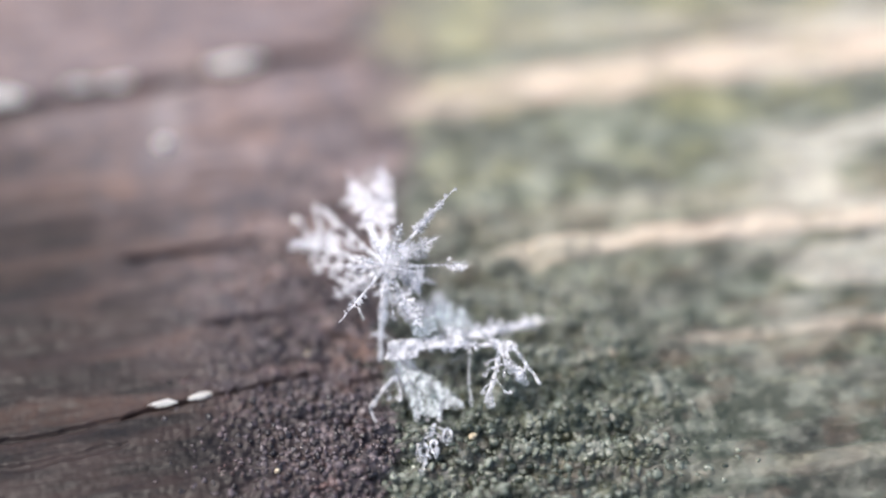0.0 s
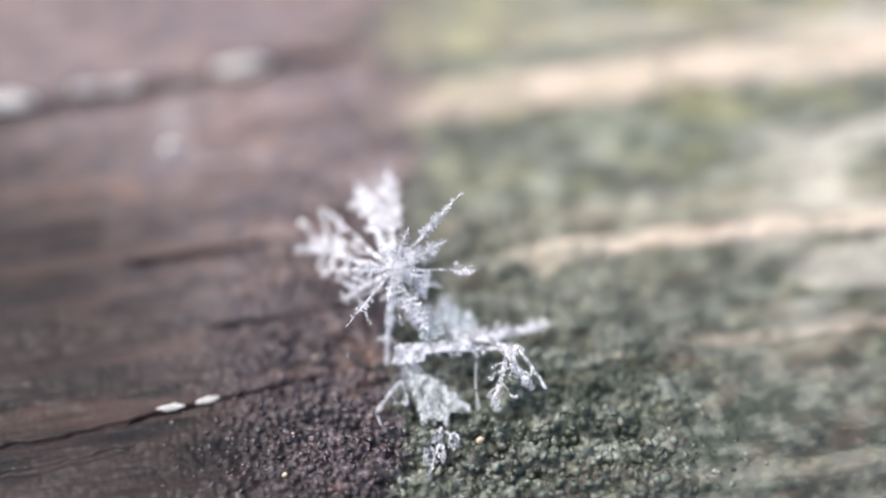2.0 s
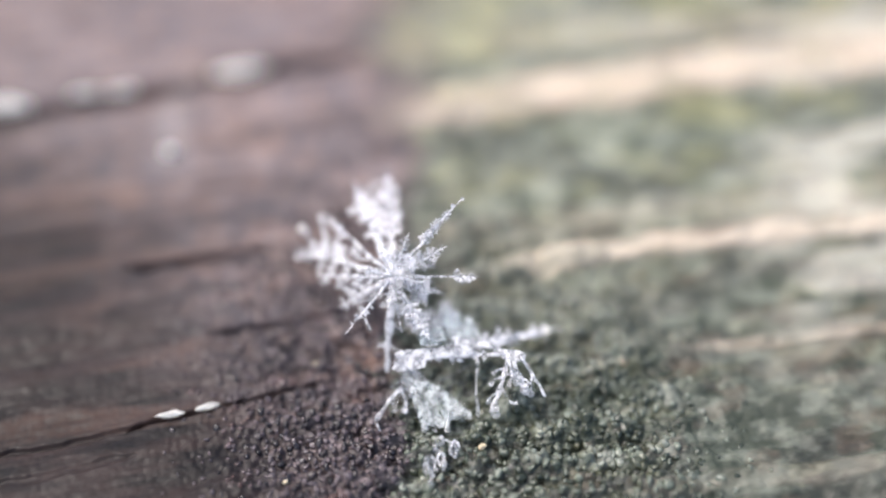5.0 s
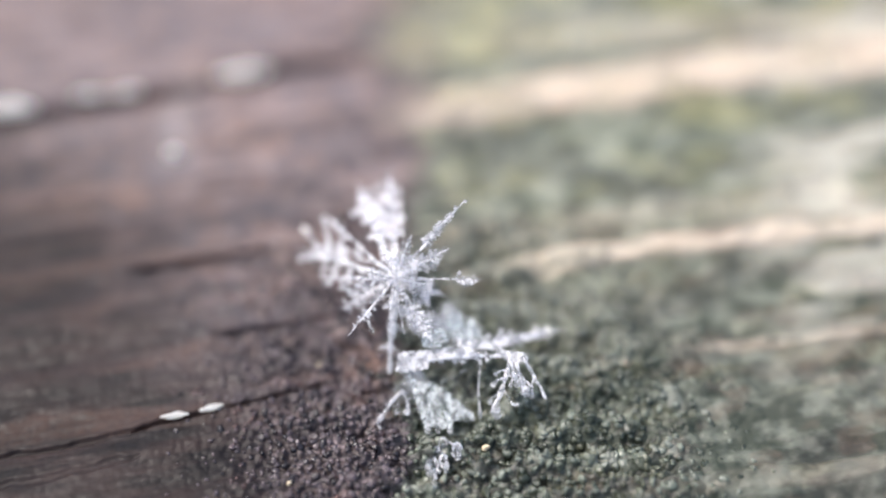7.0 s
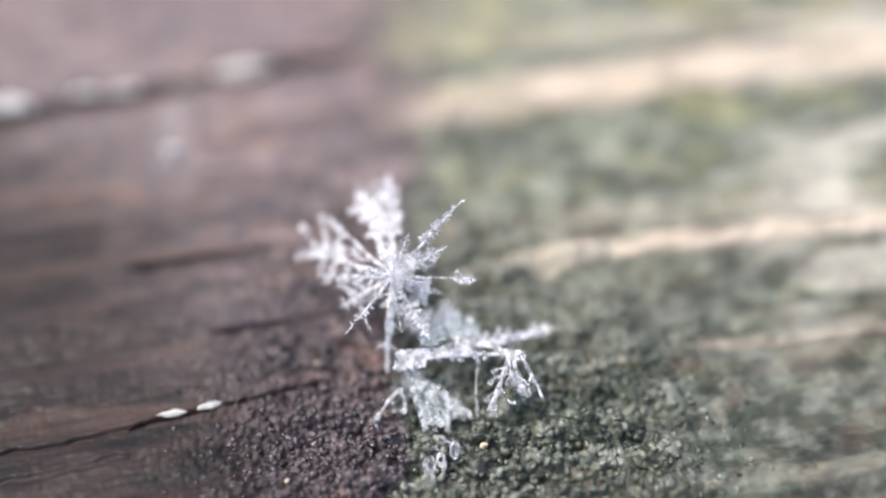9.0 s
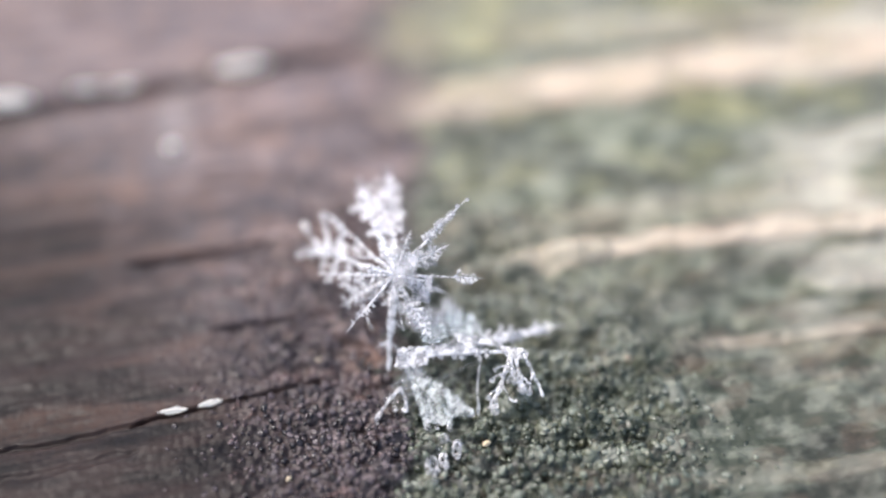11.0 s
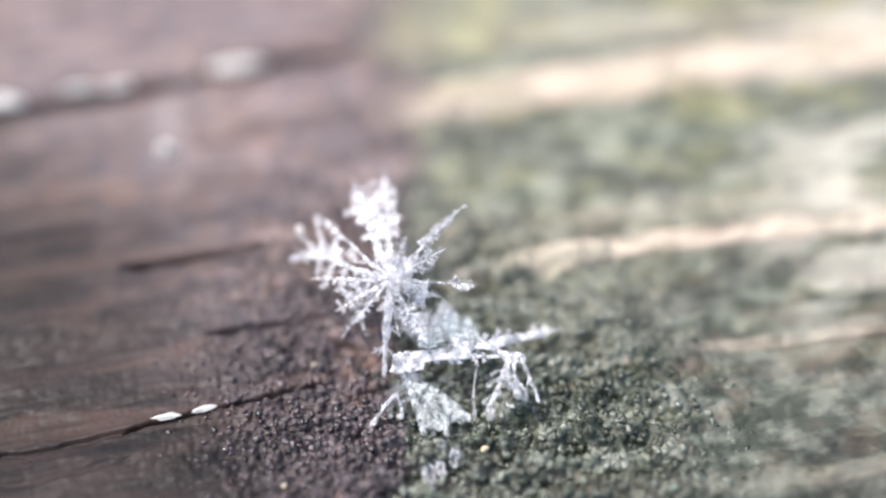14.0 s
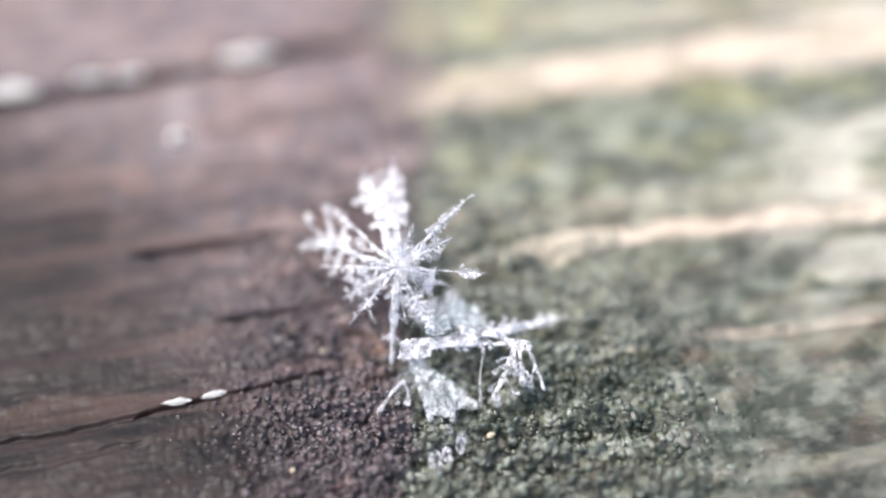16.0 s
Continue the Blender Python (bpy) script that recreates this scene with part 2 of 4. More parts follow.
# line, half width, share of bare timber, height, share of it at the start
RIDGES = (
    (((-0.25, 3.72), (0.78, 3.78), (2.17, 3.80), (4.13, 3.80), (6.40, 3.95), (10.81, 3.80)), 0.66, 0.95, 0.16, 0.85),
    (((0.10, -0.22), (1.56, -0.14), (3.01, -0.10), (4.97, -0.12), (8.80, -0.40)), 0.30, 0.80, 0.12, 0.32),
    (((3.27, -2.06), (4.22, -2.23), (7.91, -2.37)), 0.16, 0.30, 0.06, 0.30),
    (((2.06, -4.39), (4.28, -4.54), (6.85, -4.62)), 0.22, 0.12, 0.05, 0.50),
    (((0.71, 5.54), (5.01, 5.17), (11.34, 4.87)), 0.55, 0.2, 0.10, 0.50),
    (((-0.10, 0.62), (1.20, 0.62), (3.00, 0.60), (9.19, 0.34)), 0.55, 0.20, 0.05, 1.00),
)
EDGE = ((-1.28, -3.95), (0.17, 7.11))     # where the algae begins


PALER_SPOT = (1.7, -0.95)                # centre of a paler spot in the green
PALE_BAND = ((7.5, 6.6), (7.3, 4.8), (7.1, 3.3), (6.7, 1.9), (6.6, 1.0))     # a washed-out run across the grain
SMEAR = ((-3.83, 5.56), (-4.18, 4.56), (-4.16, 3.5))     # a frosty smear on the brown timber
RUST = (-1.41, -1.52)                # a small rust-brown stain


GREEN_PITCH, BROWN_PITCH = 0.138, 0.112     # mm between granules


def granule(ix, iy, seed):
    """Centre, in steps of the pitch, and relative size of one granule of the crust."""
    return (ix + 0.12 + 0.76 * lattice(ix, iy, seed), iy + 0.12 + 0.76 * lattice(ix, iy, seed + 1),
            0.62 + 0.62 * lattice(ix, iy, seed + 2) ** 1.5)


def domes(u, v, pitch, seed):
    """Rounded granules packed side by side: 0 in the gaps, 1 on their tops."""
    x, y = u / pitch, v / pitch
    ix, iy = np.floor(x), np.floor(y)
    best = np.full(u.shape, 9.0)
    for i in (-1, 0, 1):
        for j in (-1, 0, 1):
            cx, cy, r = granule(ix + i, iy + j, seed)
            best = np.minimum(best, np.hypot(x - cx, y - cy) / r)
    return 1 - np.clip(best / 0.8, 0, 1) ** 2


def past_edge(u, v):
    (au, av), (bu, bv) = EDGE
    line = au + (bu - au) * (v - av) / (bv - av)
    return u - line + 0.9 * (fbm(u * 1.3, v * 1.3, 71) - 0.5) + 1.1 * (fbm(u * 0.45, v * 0.6, 73) - 0.5) * step(-1.0, 2.0, v)


def board_fields(u, v):
    """Height in mm, and the shares of algae, bare timber and dirt."""
    far = step(1.0, 5.0, v)
    side = step(-0.3 - 0.5 * far, 0.35 + 0.9 * far, past_edge(u, v))
    crumbly = step(5.2, 1.2, np.hypot(np.where(u < 0, 1.1, 1.18) * u + 0.3 - 0.5 * side, (0.6 + 0.2 * side) * (v + 2.4 + 0.4 * side)))
    h = 0.24 * (fbm(u * 0.10, v * 0.7, 3) - 0.5) + (0.07 + 0.06 * crumbly) * (fbm(u * 0.35, v * 2.2, 11) - 0.5)
    h = h + (0.025 + 0.035 * crumbly) * (fbm(u * 0.9, v * 6.0, 23) - 0.5)
    warp_u, warp_v = u + 0.12 * fbm(u * 4, v * 4, 5), v + 0.12 * fbm(u * 4, v * 4, 6)
    clump = fbm(warp_u * 2.6, warp_v * 3.4, 29, 2)
    h = h + (0.05 + 0.36 * side) * (clump - 0.5) * (0.35 + 0.65 * crumbly)
    h = h + 0.30 * crumbly * (fbm(warp_u * 4.2, warp_v * 4.8, 31, 2) - 0.5)
    h = h + (0.10 + 0.90 * crumbly) * (side * 0.075 * domes(u, v, GREEN_PITCH, 301) + (1 - side) * 0.06 * domes(u, v, BROWN_PITCH, 401))
    algae = side * (0.65 + 0.35 * step(0.35, 0.6, fbm(u * 0.8, v * 2.2, 43)))
    bare, dirt = np.zeros(u.shape), np.zeros(u.shape)
    for line, wide, share, up, first in RIDGES:
        d, t = along(u, v, line)
        ragged = wide * (0.65 + 0.7 * fbm(u * 1.2, v * 3.0, 51))
        on = step(1.0, 0.45, d / ragged) * side
        h = h + up * on
        bare = np.maximum(bare, share * (first + (1 - first) * step(0.0, 0.5, t)) * on * (0.45 + 0.55 * step(0.3, 0.6, fbm(u * 1.6, v * 5.0, 57))))
    away = u - (5.6 + 0.33 * v)                       # beyond this line a paler tone, with lens haze put into it
    pale = side * np.maximum(0.65 * step(-1.0, 1.4, away) * step(-4.5, 0.5, v), 0.6 * step(4.2, 5.6, v + 0.1 * u) * (0.35 + 0.65 * step(3.0, 6.5, u)))
    band, _ = along(u, v, PALE_BAND)
    pale = np.maximum(pale, 0.5 * side * step(1.0, 0.25, band / (0.55 + 0.5 * fbm(u * 1.3, v * 0.8, 82))))
    pale = pale * step(0.40, 0.56, fbm(u * 0.6, v * 1.7, 83))
    # thin: share of far lens haze put into the green's colour
    thin = side * step(-2.6, 1.5, v) * (0.25 + 0.5 * step(0.40, 0.6, fbm(u * 1.5, v * 2.5, 85)))
    paler = step(1.0, 0.2, np.hypot((u - PALER_SPOT[0]) / 2.6, (v - PALER_SPOT[1]) / 1.45) + 0.6 * (fbm(u * 1.4, v * 2.8, 89) - 0.5))
    thin = np.maximum(thin, 0.85 * side * paler)
    # the bare timber turns paler towards the far side
    far_brown = (1 - side) * step(-4.5, 3.5, v + 0.9 * u + 2.5) * (0.5 + 0.5 * step(0.3, 0.62, fbm(u * 0.35, v * 1.6, 91)))
    far_brown = np.maximum(far_brown, 0.9 * (1 - side) * step(3.5, 6.0, v))
    rust = (1 - 0.7 * side) * step(1.0, 0.0, np.hypot(u - RUST[0], 1.3 * (v - RUST[1])) / (0.30 + 0.9 * fbm(u * 2.5, v * 2.5, 95)))
    yellow = side * step(0.56, 0.68, fbm(u * 1.1, v * 2.2, 87)) * (0.15 + 0.85 * step(-0.5, 4.0, v))
    yellow = np.maximum(yellow, 0.9 * side * step(4.7, 5.5, v) * step(7.5, 6.0, u) * step(0.38, 0.56, fbm(u * 0.9, v * 1.3, 86)))
    calm = (1 - step(0.0, 0.75, crumbly)) * step(0.9, -0.5, v)
    smear, _ = along(u, v, SMEAR)
    smear = 0.2 * step(1.0, 0.0, smear / (0.25 + 0.5 * fbm(u * 2.5, v * 2.5, 93)))
    # the timber goes darker towards the left and the lower left
    dark_left = step(-2.8, -6.5, u + 0.25 * v + 2.4 * (fbm(u * 0.25, v * 1.3, 97) - 0.5)) * step(6.0, 1.5, v)
    dark_left = np.maximum(dark_left, 1.0 * (1 - side) * step(-1.6, -3.0, v + 0.15 * u + 0.9 * (fbm(u * 0.35, v * 1.6, 98) - 0.5)) * step(-1.2, -4.5, u))
    streaks = (1 - side) * step(-1.5, -4.5, u) * step(0.50, 0.66, fbm(u * 0.30, v * 2.6, 99)) * step(5.0, 2.0, v) * step(-2.6, -1.6, v)
    rust = np.maximum(rust, 0.22 * streaks)
    rust = np.maximum(rust, 0.2 * side * step(0.56, 0.68, fbm(u * 1.5, v * 2.4, 77)) * step(2.5, -0.5, v))
    for line, wide, deep in CRACKS:
        d, t = along(u, v + 0.10 * (fbm(u * 3, v * 0.4, 61) - 0.5), line)
        ragged = wide * (0.55 + 0.9 * fbm(u * 2.5, v * 2.5, 67)) * np.minimum(1, 0.25 + 6 * np.minimum(t, 1 - t))
        groove = step(1.0, 0.15, d / ragged)
        h = h - deep * groove
        dirt = np.maximum(dirt, min(0.8, 2.4 * deep) * groove)
    return {"height": h, "algae": algae, "bare": bare, "dirt": dirt, "pale": pale, "far_brown": far_brown, "thin": thin, "rust": rust, "crumbly": crumbly, "yellow": yellow, "dark_left": dark_left, "smear": smear, "calm": calm}


def spread(fine_from, fine_to, pitch_a, pitch_b, low, high):
    """Grid lines: fine over the middle, ever wider out to the board's ends."""
    mid = [fine_from]
    while mid[-1] < fine_to:
        t = (mid[-1] - fine_from) / (fine_to - fine_from)
        mid.append(mid[-1] + pitch_a + (pitch_b - pitch_a) * t)
    step_out, left = pitch_a, []
    at = fine_from
    while at > low:
        step_out *= 1.35
        at = max(low, at - step_out)
        left.append(at)
    step_out, at, right = pitch_b, mid[-1], []
    while at < high:
        step_out *= 1.35
        at = min(high, at + step_out)
        right.append(at)
    return np.array(left[::-1] + mid + right)


def board():
    us, vs = spread(-10.4, 10.4, 0.024, 0.024, -600, 600), spread(-6.0, 9.0, 0.018, 0.038, -60, 80)
    nu, nv = len(us), len(vs)
    uu, vv = np.meshgrid(us, vs)
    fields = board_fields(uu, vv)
    h = fields.pop("height")
    top = np.stack([uu, vv, h], -1).reshape(-1, 3)
    ring = [i for i in range(nu)] + [j * nu + nu - 1 for j in range(1, nv)]
    ring += [(nv - 1) * nu + i for i in range(nu - 2, -1, -1)] + [j * nu for j in range(nv - 2, 0, -1)]
    low = top[ring].copy()
    low[:, 2] = -27.9
    co = np.concatenate([top, low]) * MM
    idx = np.arange(nu * nv).reshape(nv, nu)
    quads = np.stack([idx[:-1, :-1], idx[:-1, 1:], idx[1:, 1:], idx[1:, :-1]], -1).reshape(-1, 4)
    ring = np.array(ring)
    under = nu * nv + np.arange(len(ring))
    skirt = np.stack([ring, under, np.roll(under, -1), np.roll(ring, -1)], -1)
    faces = np.concatenate([quads, skirt])
    me = bpy.data.meshes.new("wooden_board")
    me.vertices.add(len(co))
    me.vertices.foreach_set("co", co.ravel())
    loops = np.concatenate([faces.ravel(), under[::-1]])
    me.loops.add(len(loops))
    me.loops.foreach_set("vertex_index", loops.astype(np.int32))
    me.polygons.add(len(faces) + 1)
    me.polygons.foreach_set("loop_start", (np.arange(len(faces) + 1) * 4).astype(np.int32))
    me.update(calc_edges=True)
    me.polygons.foreach_set("use_smooth", np.r_[np.ones(len(quads)), np.zeros(len(skirt) + 1)].astype(bool))
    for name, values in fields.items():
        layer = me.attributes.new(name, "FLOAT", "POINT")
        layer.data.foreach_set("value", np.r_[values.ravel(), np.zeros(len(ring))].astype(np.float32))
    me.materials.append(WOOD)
    ob = new("wooden_board", me)
    ob.matrix_world = pose(ORIGIN[0] * MM, ORIGIN[1] * MM, 0, 0, 0, GRAIN)
    return tagged(ob, "weathered brown wooden board, damp, cracked, half covered in green algae", "board", kind="structure")


def crust(algae_side):
    """The wet granules of the crust: round, uneven grains packed on the board's face."""
    bm = bmesh.new()
    bmesh.ops.create_icosphere(bm, subdivisions=2, radius=1.0)
    ball = np.array([v.co[:] for v in bm.verts])
    tris = np.array([[v.index for v in f.verts] for f in bm.faces])
    bm.free()
    rng = np.random.default_rng(4 + algae_side)
    pitch, seed = (GREEN_PITCH, 301) if algae_side else (BROWN_PITCH, 401)
    low, high = (-2.0, 6.5) if algae_side else (-5.5, 0.9)
    iu, iv = np.meshgrid(np.arange(math.floor(low / pitch), math.ceil(high / pitch)),
                         np.arange(math.floor(-5.2 / pitch), math.ceil(1.6 / pitch)))
    cu, cv, size = granule(iu.ravel().astype(float), iv.ravel().astype(float), seed)
    u, v = cu * pitch, cv * pitch
    f = board_fields(u, v)
    edge = past_edge(u, v) + rng.normal(0, 0.12, len(u))
    keep = ((edge > 0.02) == bool(algae_side)) & (f["bare"] < 0.3) & (f["dirt"] < 0.15)
    keep &= f["crumbly"] > 0.02 + 0.75 * rng.random(len(u)) ** 1.3
    u, v, h, size, thin = u[keep], v[keep], f["height"][keep], size[keep], f["thin"][keep]
    n = len(u)
    r = 0.46 * pitch * size * (0.6 + 0.4 * np.clip(f["crumbly"][keep] / 0.6, 0, 1))
    lumps = np.ones((n, len(ball)))
    for k in range(3):
        way = rng.normal(size=(n, 3))
        way /= np.linalg.norm(way, axis=1, keepdims=True)
        lumps += 0.24 * np.sin(2.6 * way @ ball.T * (1 + 0.5 * k) + rng.uniform(0, 6.3, (n, 1)))
    shape = ball[None] * lumps[:, :, None] * (r[:, None, None] * rng.uniform(0.75, 1.3, (n, 1, 3)))
    co = (shape + np.stack([u, v, h - 0.45 * r], -1)[:, None]).reshape(-1, 3) * MM
    faces = (tris[None] + len(ball) * np.arange(n)[:, None, None]).reshape(-1, 3)
    name = "algae_crust" if algae_side else "rotten_wood_crust"
    me = bpy.data.meshes.new(name)
    me.from_pydata(co.tolist(), [], faces.tolist())
    me.polygons.foreach_set("use_smooth", np.ones(len(faces), bool))
    layer = me.attributes.new("algae", "FLOAT", "POINT")
    layer.data.foreach_set("value", np.full(n * len(ball), float(algae_side), np.float32))
    layer = me.attributes.new("thin", "FLOAT", "POINT")
    layer.data.foreach_set("value", np.repeat(thin, len(ball)).astype(np.float32))
    me.materials.append(CRUMB)
    ob = new(name, me)
    ob.matrix_world = pose(ORIGIN[0] * MM, ORIGIN[1] * MM, 0, 0, 0, GRAIN)
    words = "wet granules of grey-green algae crusted on the board" if algae_side else "wet dark brown granules of rotten wood on the board"
    return tagged(ob, words, "algae" if algae_side else "wood crust", kind="stuff")


def ground():
    """Bare winter soil under the board, out to the horizon."""
    m, nt, p, co = start_material("soil")
    n = noise_node(nt, co, 30, 6, 0.65)
    nt.links.new(mix_rgb(nt, ramp(nt, n, 0.3, 0.7), (0.06, 0.05, 0.035), (0.15, 0.125, 0.09)), p.inputs["Base Color"])
    p.inputs["Roughness"].default_value = 0.9
    bump(nt, n, 0.6, 0.01, p.inputs["Normal"])
    bm = bmesh.new()
    bmesh.ops.create_grid(bm, x_segments=40, y_segments=40, size=400)
    me = bpy.data.meshes.new("ground")
    bm.to_mesh(me)
    bm.free()
    me.materials.append(m)
    ob = new("ground", me)
    ob.location = (0, 0, -0.028)
    return tagged(ob, "plain dark brown winter soil under the board", "ground", kind="structure")


board()
ground()
crust(1)
crust(0)


def ground_height(x, y):
    """Height of the board's face at a place of the world, mm."""
    a = radians(GRAIN)
    dx, dy = x - ORIGIN[0], y - ORIGIN[1]
    u, v = np.array([math.cos(a) * dx + math.sin(a) * dy]), np.array([-math.sin(a) * dx + math.cos(a) * dy])
    return float(board_fields(u, v)["height"][0])


# ---------------------------------------------------------------- ice
def part(name, bm, material, parent, label=""):
    me = bpy.data.meshes.new(name)
    for f in bm.faces:
        f.smooth = True
    bm.to_mesh(me)
    bm.free()
    me.materials.append(material)
    ob = new(name, me)
    ob.parent = parent
    smooth = ob.modifiers.new("rounding", "SUBSURF")
    smooth.levels = smooth.render_levels = 1
    return tagged(ob, label)


def thing(name, at, label, category, group=""):
    """An Empty at a place in mm that carries the parts."""
    ob = new(name)
    ob.empty_display_size = 0.001
    ob.location = Vector(at) * MM
    return tagged(ob, label, category, group)


def rod(bm, path, wide, thick, normal, sides=6):
    """A bar along a path, wide across the normal and thick along it; both are lists. Returns its side faces, ring by ring."""
    rings, skin = [], []
    for k, p in enumerate(path):
        way = (path[min(k + 1, len(path) - 1)] - path[max(k - 1, 0)]).normalized()
        across = way.cross(normal)
        across = across.normalized() if across.length > 1e-6 else way.orthogonal().normalized()
        up = across.cross(way)
        rings.append([bm.verts.new((p + across * (wide[k] * math.cos(a)) + up * (thick[k] * math.sin(a))) * MM)
                      for a in (2 * math.pi * i / sides for i in range(sides))])
    for a, b in zip(rings, rings[1:]):
        skin.append([bm.faces.new((a[i], a[(i + 1) % sides], b[(i + 1) % sides], b[i])) for i in range(sides)])
    bm.faces.new(rings[0][::-1])
    bm.faces.new(rings[-1])
    return skin


def sprout(bm, face, way, size, waist=0.6, tip=0.35):
    """A barb drawn out of a face along a direction (mm); a tip over 1 ends in a drop."""
    base = list(face.verts)
    mid = face.calc_center_median()
    offs = [v.co - mid for v in base]
    bm.faces.remove(face)
    for reach, scale in ((0.5, waist), (0.85, 0.5 * (waist + tip)), (1.0, tip)):
        ring = [bm.verts.new(mid + way * (size * reach * MM) + off * scale) for off in offs]
        for i in range(len(ring)):
            bm.faces.new((base[i], base[(i + 1) % len(ring)], ring[(i + 1) % len(ring)], ring[i]))
        base = ring
    bm.faces.new(base)


def bulge(values, k, by):
    """Swells a run of radii round place k, for a drop of melt water."""
    for i, f in ((k - 1, 0.45), (k, 1.0), (k + 1, 0.45)):
        if 0 <= i < len(values):
            values[i] += by * f


def crooked(a, b, n, wobble, rng, sag=0.0):
    """n + 1 places from a to b, a little crooked."""
    size = (b - a).length
    out = []
    for k in range(n + 1):
        t = k / n
        p = a.lerp(b, t)
        if 0 < k < n:
            p = p + Vector([rng.uniform(-1, 1) for _ in range(3)]) * wobble * size
        p = p + Vector((0, 0, -sag * size * 4 * t * (1 - t)))
        out.append(p)
    return out


folding = []          # side branches that close up against their arm as they melt: branch, axis, degrees
VIEWED = Vector((0.0, -0.66, 0.75))


def dendrite(thing_, a, b, name="arm", normal=VIEWED, wide=0.035, thick=0.022, pairs=6, reach=0.35, start=0.25,
             angle=56, barbs=3, seed=1, spine=ICE, twigs=ICE, tips=0.0, taper=0.45, fold=0.0, label=""):
    """One fern-like arm of ice from a to b (mm): a spine and paired side branches, each with barbs."""
    rng = random.Random(seed)
    zero = Vector(thing_.location) / MM
    foot = Vector(a) - zero
    a, b = Vector((0, 0, 0)), Vector(b) - Vector(a)
    axis = (b - a).normalized()
    normal = (normal - axis * normal.dot(axis)).normalized()
    across = axis.cross(normal).normalized()
    n = 12
    path = crooked(a, b, n, 0.012, rng)
    bm = bmesh.new()
    w = [wide * (1 - (1 - taper) * k / n) * rng.uniform(0.75, 1.3) for k in range(n + 1)]
    t = [thick * (1 - (1 - taper) * k / n) * rng.uniform(0.8, 1.25) for k in range(n + 1)]
    w[-1], t[-1] = w[-1] * 0.5, t[-1] * 0.5
    if tips:
        bulge(w, n - 1, tips)
        bulge(t, n - 1, tips)
    for k in range(3, n - 1, 3):
        if rng.random() < 0.6:
            more = wide * rng.uniform(0.3, 0.8)
            bulge(w, k, more)
            bulge(t, k, more)
    rod(bm, path, w, t, normal)
    arm = part(name, bm, spine, thing_, label)
    arm.location = foot * MM
    pairs = round(pairs * 1.35)
    for k in range(pairs):
        f = start + (0.97 - start) * (k + 0.3 * rng.random()) / max(1, pairs - 0.5)
        root = path[min(n, int(f * n))].lerp(path[min(n, int(f * n) + 1)], f * n - int(f * n))
        shape = math.sin(math.pi * min(1.0, 0.12 + 0.95 * f)) ** 0.7
        for s in (-1, 1):
            if rng.random() < 0.12:
                continue
            turn = radians(angle + rng.uniform(-9, 9))
            way = (axis * math.cos(turn) + across * (s * math.sin(turn)) + normal * rng.uniform(-0.22, 0.22)).normalized()
            size = reach * shape * rng.uniform(0.55, 1.15)
            if size < 0.04:
                continue
            bt = bmesh.new()
            m = max(5, min(9, int(size / 0.04)))
            line = crooked(Vector((0, 0, 0)), way * size, m, 0.03, rng)
            ww = [wide * 0.62 * (1 - 0.55 * i / m) * rng.uniform(0.7, 1.3) for i in range(m + 1)]
            tt = [thick * 0.65 * (1 - 0.4 * i / m) * rng.uniform(0.7, 1.3) for i in range(m + 1)]
            if rng.random() < 0.4:
                more = wide * rng.uniform(0.2, 0.5)
                bulge(ww, m - 1, more)
                bulge(tt, m - 1, more)
            skin = rod(bt, line, ww, tt, normal, 6)
            side = way.cross(normal).normalized()
            for i in range(1, m):
                for q, faces in ((1, (5, 0)), (-1, (2, 3))):
                    if rng.random() > (barbs + 0.6) / 4:
                        continue
                    out = (way * 0.65 + side * q * 0.75 + normal * rng.uniform(-0.3, 0.3)).normalized()
                    long = max(0.03, size * rng.uniform(0.18, 0.42) * (1.1 - 0.6 * i / m))
                    sprout(bt, skin[i][rng.choice(faces)], out, long, 0.65, rng.choice((0.25, 0.4, 0.8)))
            twig = part("side_branch", bt, twigs, arm)
            twig.location = root * MM
            if fold:
                folding.append((twig, normal, s * fold))
    return arm


def stick(thing_, places, r, name="stem", material=ICE, seed=1, beads=(), label="", start=None):
    """A thin bar of ice through the given places, with beads of melt water on it."""
    rng = random.Random(seed)
    zero = Vector(start) if start else Vector(thing_.location) / MM      # start: where the part that carries it begins
    foot = Vector(places[0]) - zero
    pts = [Vector(p) - Vector(places[0]) for p in places]
    path = []
    for a, b in zip(pts, pts[1:]):
        path += crooked(a, b, 5, 0.03, rng)[:-1]
    path.append(pts[-1])
    bm = bmesh.new()
    rr = [r * rng.uniform(0.7, 1.4) for _ in path]
    for f, size in beads:
        bulge(rr, min(len(path) - 2, int(f * len(path))), size)
    rod(bm, path, rr, rr, Vector((0.1, -0.6, 0.8)), 6)
    ob = part(name, bm, material, thing_, label)
    ob.location = foot * MM
    return ob


